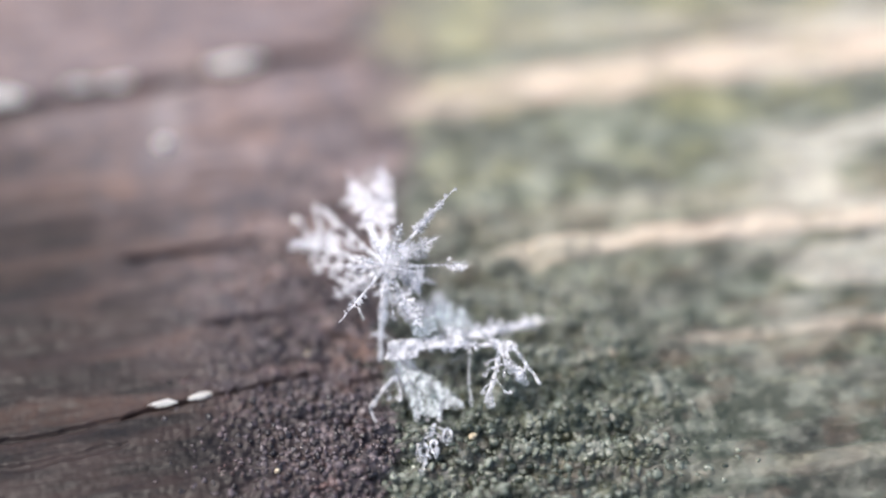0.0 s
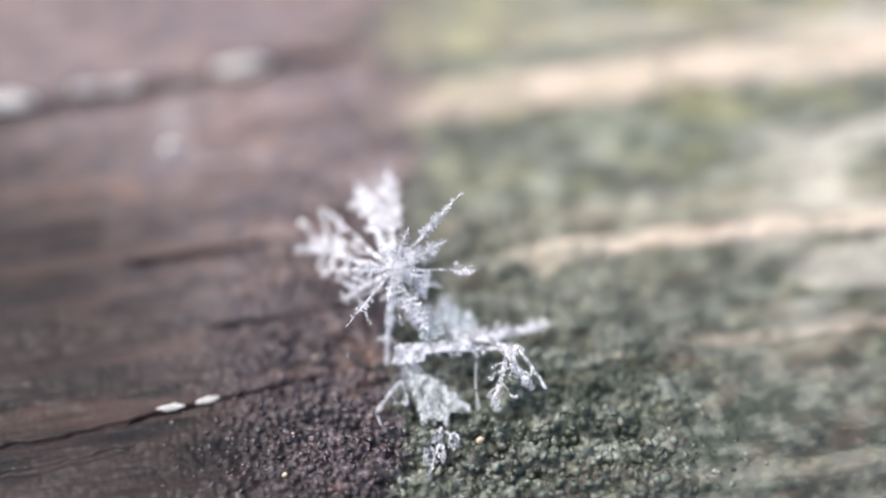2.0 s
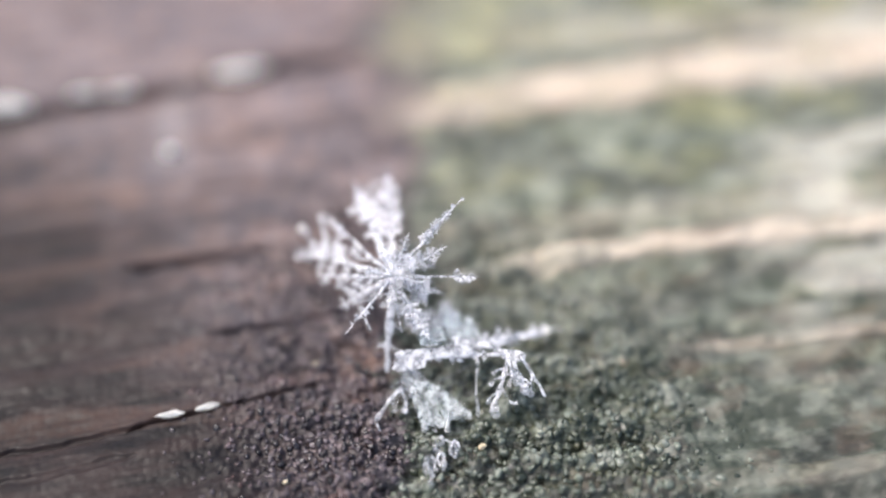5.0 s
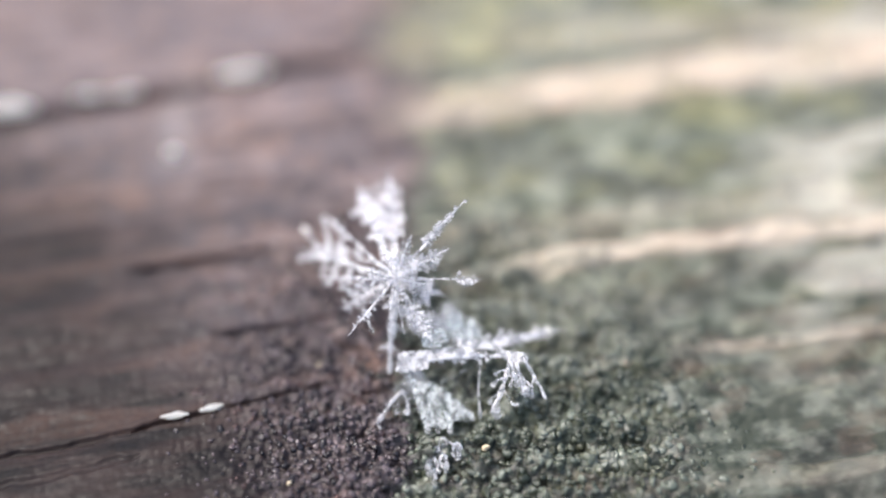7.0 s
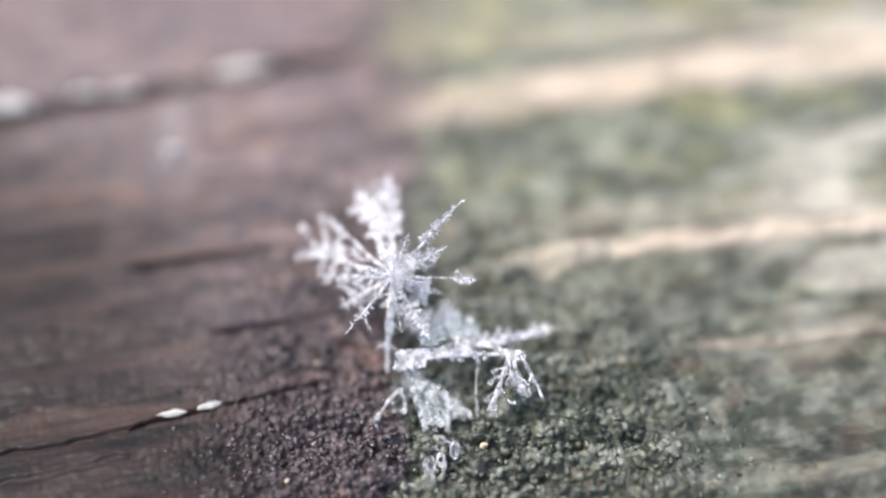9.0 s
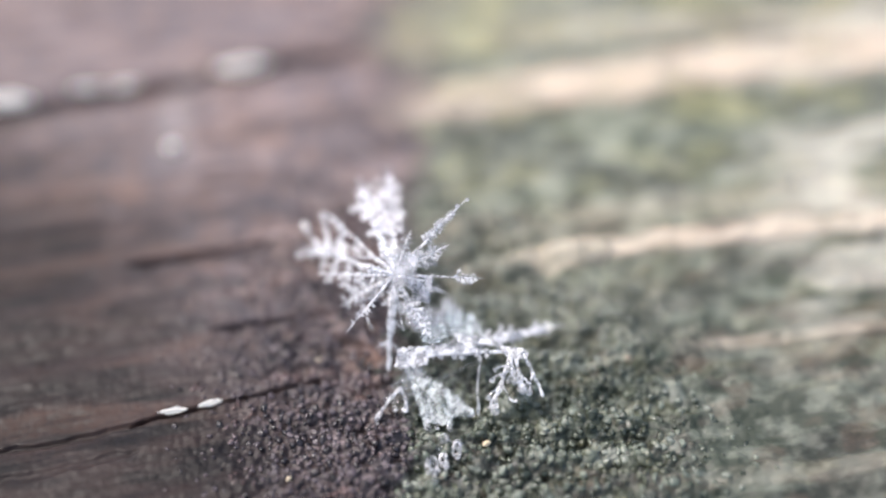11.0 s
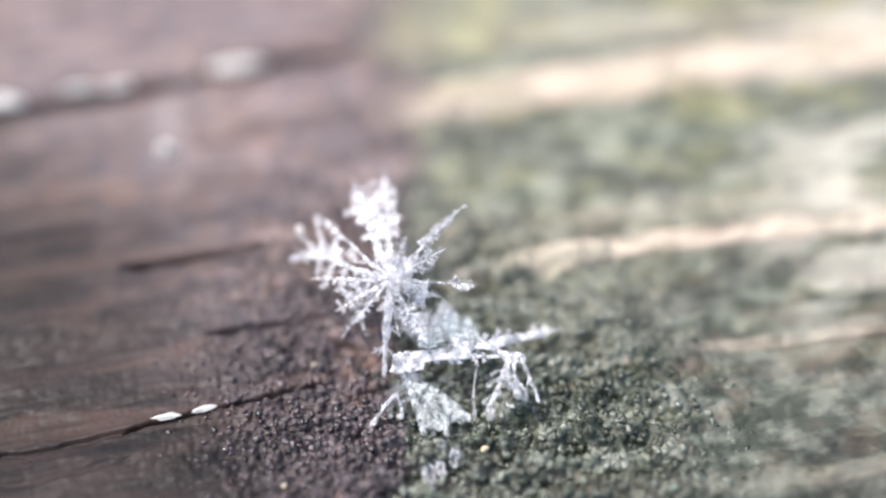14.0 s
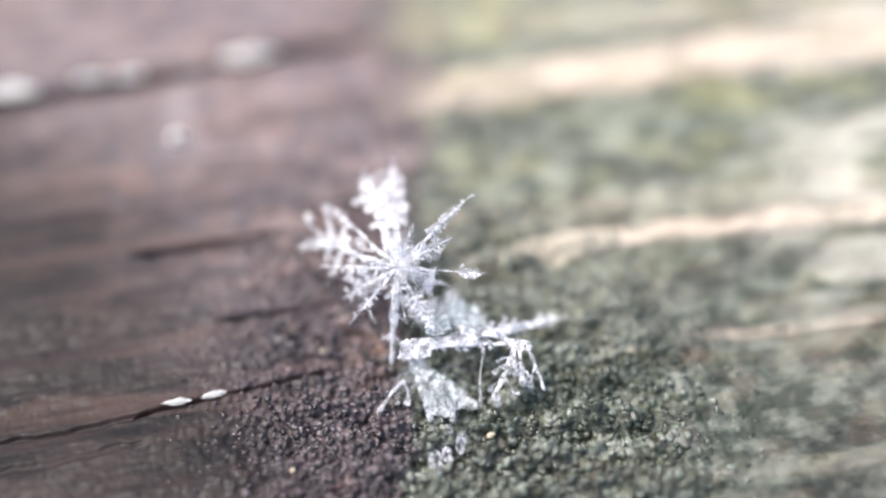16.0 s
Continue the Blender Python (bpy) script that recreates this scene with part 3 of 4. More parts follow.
def plate(thing_, corners, thick, seed, material=ICE, name="plate", ragged=0.16, lumps=1.0, label=""):
    """A thin lumpy sheet of ice between four corners (mm), with a ragged rim."""
    zero = Vector(thing_.location) / MM
    c = [Vector(p) - Vector(corners[0]) for p in corners]
    nu, nv = 14, 10
    normal = (c[1] - c[0]).cross(c[3] - c[0]).normalized()
    size = ((c[1] - c[0]).length + (c[3] - c[0]).length) / 2
    bm = bmesh.new()
    sheets = []
    for side in (1, -1):
        rows = []
        for j in range(nv + 1):
            row = []
            for i in range(nu + 1):
                f, g = i / nu, j / nv
                p = c[0].lerp(c[1], f).lerp(c[3].lerp(c[2], f), g)
                rim = min(f, 1 - f, g, 1 - g)
                at = p * 9 + Vector((seed * 3.7, 0, 0))
                if rim == 0:
                    inner = c[0].lerp(c[2], 0.5)
                    p = p + (inner - p) * ragged * 2.2 * (0.5 + noise.noise(p * 11 + Vector((seed, 5, 1))))
                body = thick * (0.35 if rim == 0 else 1.0) * (0.7 + 0.6 * lumps * abs(noise.noise(at * 2.2 + Vector((0, side, 0)))))
                wave = 0.05 * size * noise.noise(p * 3 + Vector((seed, 0, 9))) + 0.5 * thick * noise.noise(at * 1.3)
                row.append(bm.verts.new((p + normal * (wave + side * body)) * MM))
            rows.append(row)
        for j in range(nv):
            for i in range(nu):
                quad = (rows[j][i], rows[j][i + 1], rows[j + 1][i + 1], rows[j + 1][i])
                bm.faces.new(quad if side > 0 else quad[::-1])
        sheets.append([rows[0][i] for i in range(nu)] + [rows[j][nu] for j in range(nv)]
                      + [rows[nv][i] for i in range(nu, 0, -1)] + [rows[j][0] for j in range(nv, 0, -1)])
    top, low_ = sheets
    for i in range(len(top)):
        k = (i + 1) % len(top)
        bm.faces.new((top[k], top[i], low_[i], low_[k]))
    ob = part(name, bm, material, thing_, label)
    ob.location = (Vector(corners[0]) - zero) * MM
    return ob


def bead(holder, start, at, radius, seed, tall=1.25, label="", material=CLEAR):
    """A clear drop of melt water clinging to a branch that begins at start."""
    bm = bmesh.new()
    bmesh.ops.create_icosphere(bm, subdivisions=2, radius=radius * MM)
    for v in bm.verts:
        d = 1 + 0.14 * noise.noise(Vector(v.co) / (radius * MM) * 1.2 + Vector((seed, 3, 0)))
        v.co = Vector((v.co.x * d, v.co.y * d, v.co.z * d * tall))
    ob = part("bead", bm, material, holder, label)
    ob.location = (Vector(at) - Vector(start)) * MM
    for f in ob.data.polygons:
        f.use_smooth = True
    return ob


# upper star
star = thing("snow_crystal", (-0.70, 11.23, 1.49), "white feathery many-armed snow crystal standing on another crystal", "snow crystal", "snow crystals on the board")
HUB = (-0.70, 11.23, 1.49)
EDGEON = Vector((0.75, 0.45, 0.35))
arm_ur = dendrite(star, HUB, (0.33, 11.88, 2.50), normal=EDGEON + VIEWED, pairs=11, reach=0.13, seed=3, wide=0.025, thick=0.018, fold=5, start=0.4, angle=40, spine=SPINE)
for k, (c, r) in enumerate(((0.52, 0.028), (0.66, 0.032), (0.78, 0.03), (0.88, 0.034), (0.96, 0.03))):
    at_ = Vector(HUB).lerp(Vector((0.33, 11.88, 2.50)), c) + Vector((0.03 * (-1) ** k, 0.0, 0.03))
    bead(arm_ur, HUB, at_, r, 30 + k, 1.1, material=ICE)
arm_r = dendrite(star, HUB, (0.61, 11.18, 1.52), normal=Vector((0, -0.5, 0.8)), pairs=5, reach=0.22, start=0.6, seed=4, wide=0.020, thick=0.017, spine=SPINE, twigs=ICE, angle=45)
arm_top = dendrite(star, HUB, (-1.38, 13.39, 1.28), pairs=6, reach=0.36, seed=5, wide=0.06, thick=0.026, spine=SPINE, twigs=FROST, start=0.4, barbs=3, fold=7)
arm_top2 = dendrite(star, HUB, (-0.86, 13.61, 1.33), pairs=6, reach=0.24, seed=6, wide=0.05, thick=0.024, spine=SPINE, twigs=FROST, start=0.35, barbs=3, fold=7)
arm_ul = dendrite(star, HUB, (-2.29, 12.44, 0.74), pairs=4, reach=0.44, seed=7, wide=0.045, thick=0.026, spine=SPINE, twigs=FROST, angle=70, start=0.4, barbs=3, fold=7)
arm_ul2 = dendrite(star, HUB, (-1.90, 12.85, 1.09), pairs=3, reach=0.2, seed=17, wide=0.04, thick=0.02, spine=SPINE, twigs=FROST, start=0.6, fold=7)
arm_l = dendrite(star, HUB, (-1.93, 11.71, 0.91), pairs=4, reach=0.16, seed=8, wide=0.028, spine=SPINE, twigs=FROST, start=0.4, fold=7)
arm_ll = dendrite(star, HUB, (-1.59, 11.26, 0.67), pairs=4, reach=0.3, seed=9, wide=0.034, spine=SPINE, twigs=FROST, start=0.4, fold=7)
arm_front = dendrite(star, HUB, (-1.38, 10.31, 1.31), pairs=9, reach=0.12, seed=10, wide=0.021, thick=0.018, start=0.42, spine=SPINE, twigs=ICE, barbs=2)
front_barb = stick(star, ((-1.09, 10.53, 1.42), (-1.04, 10.41, 1.39), (-1.00, 10.32, 1.34)), 0.02, name="side_branch", seed=19, material=GLASS, beads=((0.7, 0.02),))
arm_down = dendrite(star, HUB, (-0.81, 10.39, 0.20), pairs=3, reach=0.28, seed=11, wide=0.05, thick=0.035, spine=SPINE, twigs=FROST, taper=0.95, barbs=1)
arm_thin = stick(star, (HUB, (-0.63, 10.75, 1.29), (-0.56, 10.48, 1.12)), 0.014, name="arm", seed=12)
arm_dr = dendrite(star, HUB, (-0.20, 10.40, 0.98), pairs=7, reach=0.2, seed=13, wide=0.022, start=0.35, spine=GLAZE, twigs=GLASS, barbs=3)
arm_dr2 = dendrite(star, HUB, (-0.33, 10.38, 1.10), pairs=6, reach=0.13, seed=18, wide=0.02, start=0.5, spine=CLEAR, twigs=CLEAR, barbs=4)
arm_dr3 = dendrite(star, HUB, (-0.13, 10.37, 1.03), pairs=6, reach=0.2, seed=118, wide=0.024, start=0.4, spine=ICE, twigs=ICE, barbs=3)
arm_small = dendrite(star, HUB, (0.12, 11.55, 1.83), pairs=6, reach=0.15, seed=14, wide=0.02, thick=0.016, start=0.35, spine=SPINE, twigs=FROST)
arm_up = dendrite(star, HUB, (-0.45, 11.43, 2.25), pairs=5, reach=0.14, seed=15, wide=0.025, spine=FROST, twigs=FROST)
arm_rl = dendrite(star, HUB, (0.07, 11.30, 0.96), pairs=4, reach=0.16, seed=16, wide=0.03, spine=FROST, twigs=FROST)
for k, (x, y, z, r) in enumerate(((-0.56, 10.89, 1.53, 0.09), (-0.13, 11.02, 1.58, 0.13))):
    turns = [0.4 + 3.6 * i / 8 + 1.7 * k for i in range(9)]
    stick(star, [(x + r * math.cos(a), y + 0.77 * r * math.sin(a), z + 0.64 * r * math.sin(a)) for a in turns], 0.012, name="loop", seed=70 + k, material=GLASS)
knob = bead(arm_ul, HUB, (-2.18, 12.67, 0.94), 0.065, 21, 1.0, material=RIME)
for k, c in enumerate((((-1.85, 12.27, 0.86), (-2.03, 12.45, 0.88), (-2.18, 12.66, 0.93)), ((-1.71, 12.18, 0.92), (-2.04, 12.29, 0.75), (-2.30, 12.33, 0.59)),
                       ((-1.71, 12.17, 0.91), (-1.81, 12.45, 1.02), (-1.87, 12.77, 1.15)), ((-1.24, 11.82, 1.14), (-1.26, 11.90, 1.20), (-1.32, 12.02, 1.24)),
                       ((-1.18, 12.73, 1.38), (-1.32, 12.75, 1.26), (-1.44, 12.79, 1.16)), ((-1.01, 12.36, 1.33), (-0.82, 12.21, 1.34), (-0.71, 12.28, 1.39)))):
    stick(star, c, 0.042, name="side_branch", seed=80 + k, material=FROST, beads=((0.9, 0.03),))
heart = plate(star, ((-0.86, 11.27, 1.59), (-0.50, 11.32, 1.63), (-0.46, 10.99, 1.49), (-0.83, 11.03, 1.39)), 0.02, 3, material=GLAZE, name="heart")
for k, (c, m) in enumerate((
        (((-1.03, 11.96, 1.52), (-0.61, 11.93, 1.62), (-0.57, 11.40, 1.43), (-0.94, 11.37, 1.41)), VEIL),
        (((-0.57, 11.50, 1.65), (-0.10, 11.67, 1.66), (0.00, 11.41, 1.45), (-0.52, 11.28, 1.47)), GLAZE),
        (((-1.23, 11.64, 1.25), (-0.79, 11.56, 1.44), (-0.79, 11.19, 1.13), (-1.29, 11.33, 0.86)), GLAZE),
        (((-0.69, 11.38, 1.95), (-0.30, 11.31, 1.88), (-0.34, 10.94, 1.71), (-0.74, 11.03, 1.65)), GLAZE),
        (((-0.52, 11.32, 1.24), (-0.14, 11.25, 1.18), (-0.17, 10.96, 1.07), (-0.47, 11.02, 1.12)), ICE))):
    plate(star, c, 0.012, 31 + k, material=m, name="plate", ragged=0.5)
for k, c in enumerate((
        ((-1.46, 13.24, 1.28), (-1.05, 13.51, 1.38), (-0.80, 11.83, 1.41), (-1.18, 12.42, 1.25)),
        ((-1.12, 13.51, 1.38), (-0.65, 13.51, 1.38), (-0.53, 11.90, 1.47), (-0.88, 11.74, 1.46)),
        ((-2.10, 12.48, 0.91), (-1.61, 12.26, 1.11), (-0.79, 11.45, 1.48), (-1.98, 12.07, 0.83)),
        ((-0.70, 11.35, 1.46), (-0.08, 11.32, 1.50), (-0.12, 10.97, 1.21), (-0.49, 11.03, 1.33)),
        ((-1.46, 11.50, 0.87), (-0.79, 11.29, 1.34), (-0.79, 11.06, 1.15), (-1.49, 11.27, 0.67)),
        )):
    plate(star, c, 0.010, 61 + k, material=VEIL, name="veil", ragged=0.55)
star_spurs = random.Random(77)
for k in range(8):
    turn, out = 2 * math.pi * (k + star_spurs.random()) / 8, star_spurs.uniform(0.45, 0.85)
    tip = Vector(HUB) + Vector((math.cos(turn), 0.64 * math.sin(turn), 0.77 * math.sin(turn))) * out * 0.75 + VIEWED * star_spurs.uniform(0.15, 0.5)
    dendrite(star, HUB, tip, name="spur", pairs=2, reach=0.11, start=0.45, seed=100 + k, wide=0.02, thick=0.015,
             spine=ICE if k % 2 else FROST, twigs=FROST if k % 3 else ICE, fold=14)

# lower crystal, on which the star stands
low = thing("snow_crystal", (-0.67, 10.40, 0.34), "half-melted snow crystal lying tilted on the board, with hanging branches", "snow crystal", "snow crystals on the board")
bar = dendrite(low, (-0.69, 10.39, 0.65), (1.27, 10.39, 0.74), pairs=8, reach=0.12, seed=21, wide=0.035, thick=0.03, start=0.03, taper=0.8, barbs=4)
bar_end = plate(low, ((0.80, 10.48, 0.79), (1.22, 10.42, 0.79), (1.28, 10.24, 0.72), (0.87, 10.27, 0.71)), 0.022, 12, ragged=0.45)
tail = dendrite(low, (0.14, 10.53, 0.57), (1.91, 11.22, 0.24), pairs=9, reach=0.22, seed=22, wide=0.035, start=0.05, twigs=FROST, barbs=4)
back = dendrite(low, (-0.12, 10.69, 0.45), (0.19, 11.61, 0.44), pairs=5, reach=0.3, seed=23, wide=0.04, spine=FROST, twigs=FROST, barbs=4)
back_left = dendrite(low, (-0.14, 10.67, 0.43), (-0.19, 11.42, 0.54), pairs=6, reach=0.25, seed=55, wide=0.035, spine=FROST, twigs=FROST, barbs=4)
back_right = dendrite(low, (0.05, 10.61, 0.51), (0.60, 11.27, 0.28), pairs=5, reach=0.26, seed=56, wide=0.035, spine=FROST, twigs=FROST, barbs=4)
tail_sheet = plate(low, ((0.46, 10.66, 0.68), (1.68, 11.25, 0.27), (1.83, 11.16, 0.19), (0.66, 10.54, 0.59)), 0.014, 15, material=ICE, ragged=0.5)
tail_sheet2 = plate(low, ((0.09, 10.73, 0.75), (0.82, 10.80, 0.54), (0.97, 10.47, 0.66), (0.13, 10.53, 0.71)), 0.014, 16, material=ICE, ragged=0.4)
tail_knob = bead(tail, (0.14, 10.53, 0.57), (1.62, 11.13, 0.30), 0.075, 22, 1.0, material=RIME)
back_veil = plate(low, ((-0.05, 11.33, 0.59), (0.47, 11.34, 0.48), (0.72, 10.76, 0.51), (0.07, 10.73, 0.61)), 0.012, 17, material=SHEET, name="veil", ragged=0.45)
back_sheet = plate(low, ((-0.08, 11.45, 0.44), (0.21, 11.54, 0.38), (0.54, 10.99, 0.31), (0.02, 10.75, 0.50)), 0.014, 9, material=SHEET, ragged=0.5)
fill = dendrite(low, (-0.69, 10.31, 0.50), (-0.08, 10.36, 0.70), pairs=4, reach=0.18, seed=24, wide=0.04, start=0.0, barbs=4)
fill_sheet = plate(low, ((-0.72, 10.44, 0.76), (-0.13, 10.48, 0.79), (-0.18, 10.18, 0.61), (-0.75, 10.17, 0.53)), 0.035, 4, ragged=0.2)
bar_sheet = plate(low, ((-0.70, 10.45, 0.77), (0.57, 10.51, 0.82), (0.52, 10.33, 0.74), (-0.27, 10.27, 0.68)), 0.022, 6, ragged=0.22)
shoulder = plate(low, ((-0.38, 10.58, 1.08), (0.03, 10.71, 1.12), (0.18, 10.43, 0.82), (-0.35, 10.41, 0.80)), 0.014, 19, material=SHEET, ragged=0.45)
joint = plate(low, ((-0.66, 10.34, 0.55), (-0.27, 10.27, 0.56), (-0.07, 10.01, 0.27), (-0.51, 10.13, 0.24)), 0.022, 14, material=GLAZE, ragged=0.4)
fan = dendrite(low, (-0.58, 10.39, 0.33), (-0.05, 9.42, 0.10), pairs=6, reach=0.18, seed=25, wide=0.035, start=0.15, barbs=4, tips=0.03, spine=GLAZE, twigs=GLAZE)
fan_sheet = plate(low, ((-0.57, 10.26, 0.48), (-0.18, 10.14, 0.51), (0.27, 9.40, 0.08), (-0.30, 9.42, 0.11)), 0.030, 5, ragged=0.2, lumps=1.4, material=SHEET)
fan_wing = plate(low, ((-0.33, 10.17, 0.50), (0.02, 10.02, 0.45), (0.57, 9.62, 0.16), (0.10, 9.49, 0.10)), 0.016, 18, ragged=0.2, material=SHEET)
fan_leg = stick(low, ((-0.20, 10.03, 0.29), (-0.23, 9.69, 0.20), (-0.22, 9.42, 0.10)), 0.035, name="arm", seed=51, beads=((0.9, 0.04),), material=GLASS)
fan_leg2 = stick(low, ((0.01, 10.03, 0.29), (0.11, 9.69, 0.20), (0.10, 9.37, 0.13)), 0.035, name="arm", seed=52, beads=((0.6, 0.03), (0.9, 0.04)), material=GLASS)
fan2 = dendrite(low, (-0.53, 10.37, 0.31), (0.57, 9.62, 0.14), pairs=6, reach=0.13, seed=26, wide=0.024, start=0.1, barbs=4, spine=GLAZE, twigs=GLAZE)
web = plate(low, ((-0.02, 10.07, 0.26), (0.45, 9.75, 0.18), (0.52, 9.59, 0.15), (0.13, 9.60, 0.13)), 0.018, 8, ragged=0.25, material=GLAZE)
post = stick(low, ((0.55, 10.35, 0.69), (0.52, 9.95, 0.42), (0.55, 9.62, 0.14)), 0.013, seed=27, beads=((0.1, 0.03), (0.55, 0.02), (0.9, 0.03)), material=GLASS)
ROOT, ROOT_2, ROOT_3, ROOT_4 = (1.00, 10.32, 0.86), (1.06, 10.21, 0.80), (1.17, 10.29, 0.83), (0.98, 10.22, 0.84)
TIP, TIP_2, TIP_3, TIP_4 = (0.76, 9.57, 0.43), (1.18, 9.78, 0.58), (1.50, 9.75, 0.50), (1.23, 9.81, 0.63)
hang = stick(low, (ROOT, (0.91, 10.02, 0.70), (0.81, 9.77, 0.57), TIP), 0.029, name="arm", seed=28, material=ICE, beads=((0.3, 0.02), (0.6, 0.025), (0.95, 0.045)))
hang2 = stick(low, (ROOT_2, (1.14, 9.98, 0.69), TIP_2), 0.036, name="arm", seed=29, material=ICE, beads=((0.5, 0.03), (0.95, 0.04)))
hang3 = stick(low, (ROOT_3, (1.32, 10.04, 0.69), TIP_3), 0.017, name="arm", seed=30, material=SPINE, beads=((0.3, 0.03), (0.55, 0.02), (0.95, 0.012)))
hang4 = stick(low, (ROOT_4, (1.05, 9.97, 0.71), TIP_4), 0.030, name="arm", seed=53, material=ICE, beads=((0.45, 0.03), (0.9, 0.035)))
for k, (holder, root, c, r, m) in enumerate((
        (hang, ROOT, ((0.91, 10.02, 0.70), (0.79, 9.97, 0.71), (0.69, 9.88, 0.66)), 0.024, ICE),
        (hang, ROOT, ((0.82, 9.81, 0.60), (0.73, 9.77, 0.59), (0.66, 9.70, 0.56)), 0.022, GLASS),
        (hang, ROOT, ((0.86, 9.87, 0.62), (0.95, 9.75, 0.57), (1.00, 9.64, 0.51)), 0.024, GLASS),
        (hang, ROOT, ((0.97, 9.70, 0.55), (1.03, 9.65, 0.52), (1.09, 9.66, 0.53)), 0.018, SPINE),
        (hang, ROOT, ((0.94, 10.12, 0.75), (0.83, 10.09, 0.76), (0.74, 10.03, 0.73)), 0.02, SPINE),
        (hang, ROOT, ((0.79, 9.76, 0.56), (0.71, 9.65, 0.49), (0.70, 9.57, 0.43)), 0.022, SPINE),
        (hang2, ROOT_2, ((1.11, 10.07, 0.74), (1.00, 9.97, 0.71), (0.95, 9.86, 0.64)), 0.024, GLASS),
        (hang2, ROOT_2, ((1.14, 9.98, 0.69), (1.22, 9.95, 0.68), (1.27, 9.88, 0.63)), 0.02, SPINE),
        (hang3, ROOT_3, ((1.26, 10.14, 0.75), (1.21, 10.19, 0.79), (1.22, 10.28, 0.87)), 0.018, SPINE),
        (hang3, ROOT_3, ((1.32, 10.04, 0.69), (1.29, 9.91, 0.63), (1.28, 9.79, 0.56)), 0.02, ICE),
        (hang4, ROOT_4, ((1.04, 10.03, 0.74), (0.92, 10.01, 0.74), (0.86, 9.93, 0.70)), 0.02, SPINE))):
    stick(holder, c, r, name="side_branch", seed=200 + k, material=m, beads=((0.9, 0.022),), start=root)
bead(hang, ROOT, (0.77, 9.56, 0.41), 0.075, 1, 0.9, material=GLASS)
bead(hang, ROOT, (0.67, 9.69, 0.55), 0.045, 2, material=GLASS)
bead(hang2, ROOT_2, (1.20, 9.80, 0.62), 0.07, 3, material=GLASS)
bead(hang3, ROOT_3, (1.28, 9.79, 0.56), 0.055, 4, material=GLASS)
bead(hang4, ROOT_4, (1.07, 9.90, 0.70), 0.06, 5, material=GLASS)
cross = stick(low, ((-0.12, 10.28, 0.11), (0.56, 10.41, 0.48)), 0.02, seed=31, material=CLEAR)

# clear splinters beside it
splint = thing("ice_splinter", (-0.66, 10.03, 0.29), "forked clear splinter of melting ice with tiny drops", "ice splinter")
stick(splint, ((-0.61, 10.06, 0.31), (-0.79, 9.84, 0.26), (-0.97, 9.60, 0.13), (-0.88, 9.43, -0.02)), 0.028, name="fork", seed=41, material=ICE, beads=((0.6, 0.03),))
stick(splint, ((-0.62, 10.07, 0.32), (-0.52, 9.85, 0.27), (-0.55, 9.71, 0.15)), 0.026, name="fork", seed=42, material=ICE, beads=((0.99, 0.05),))
stick(splint, ((-0.66, 10.04, 0.30), (-0.73, 9.86, 0.21), (-0.67, 9.72, 0.16)), 0.02, name="fork", seed=43, material=GLASS, beads=((0.99, 0.045),))

dendrite(splint, (-0.57, 10.21, 0.44), (-0.68, 9.73, 0.20), name="fork", pairs=4, reach=0.24, start=0.1, seed=44, wide=0.018, thick=0.015, spine=CLEAR, twigs=CLEAR, barbs=3, angle=48)
dendrite(splint, (-0.52, 10.20, 0.43), (-0.42, 9.84, 0.26), name="fork", pairs=3, reach=0.16, start=0.1, seed=45, wide=0.018, thick=0.015, spine=CLEAR, twigs=CLEAR, barbs=3)


def droplet(at, r, seed, tall=1.0, label="clear drop of melt water on the board"):
    rng = random.Random(seed)
    bm = bmesh.new()
    bmesh.ops.create_icosphere(bm, subdivisions=3, radius=r * MM)
    for v in bm.verts:
        d = 1 + 0.10 * noise.noise(Vector(v.co) / (r * MM) * 1.3 + Vector((seed, 0, 0)))
        v.co = Vector((v.co.x * d, v.co.y * d, v.co.z * tall * (0.75 if v.co.z < 0 else 1.0)))
    me = bpy.data.meshes.new("water_droplet")
    for f in bm.faces:
        f.smooth = True
    bm.to_mesh(me)
    bm.free()
    me.materials.append(GLAZE)
    ob = new("water_droplet", me)
    ob.location = Vector((at[0], at[1], max(ground_height(at[0], at[1]), at[2]) + 0.62 * r * tall)) * MM
    return tagged(ob, label, "water droplet", "melt water drops")


drops = [
    droplet((0.20, 9.14, 0.00), 0.08, 3, 1.2),
    droplet((0.00, 9.22, -0.00), 0.08, 4),
    droplet((-0.13, 8.57, -0.00), 0.06, 5),
]

# what is left of a melted branch, in front of the fan
remnant = thing("ice_remnant", (-0.03, 8.76, 0.10), "looped remnant of a melted ice branch, wet and glassy", "ice remnant")
stick(remnant, ((0.02, 9.33, 0.16), (-0.07, 9.13, 0.16), (0.05, 8.93, 0.15), (0.03, 8.76, 0.11)), 0.032, name="strand", seed=61, beads=((0.35, 0.025), (0.75, 0.035)), material=GLASS)
stick(remnant, ((-0.07, 9.13, 0.16), (-0.22, 9.00, 0.14), (-0.19, 8.81, 0.13), (-0.10, 8.72, 0.10)), 0.030, name="strand", seed=62, beads=((0.4, 0.03), (0.75, 0.05)), material=GLASS)
stick(remnant, ((0.05, 9.28, 0.15), (0.21, 9.18, 0.15), (0.23, 9.00, 0.14)), 0.022, name="strand", seed=63, beads=((0.5, 0.035), (0.85, 0.045)), material=GLASS)
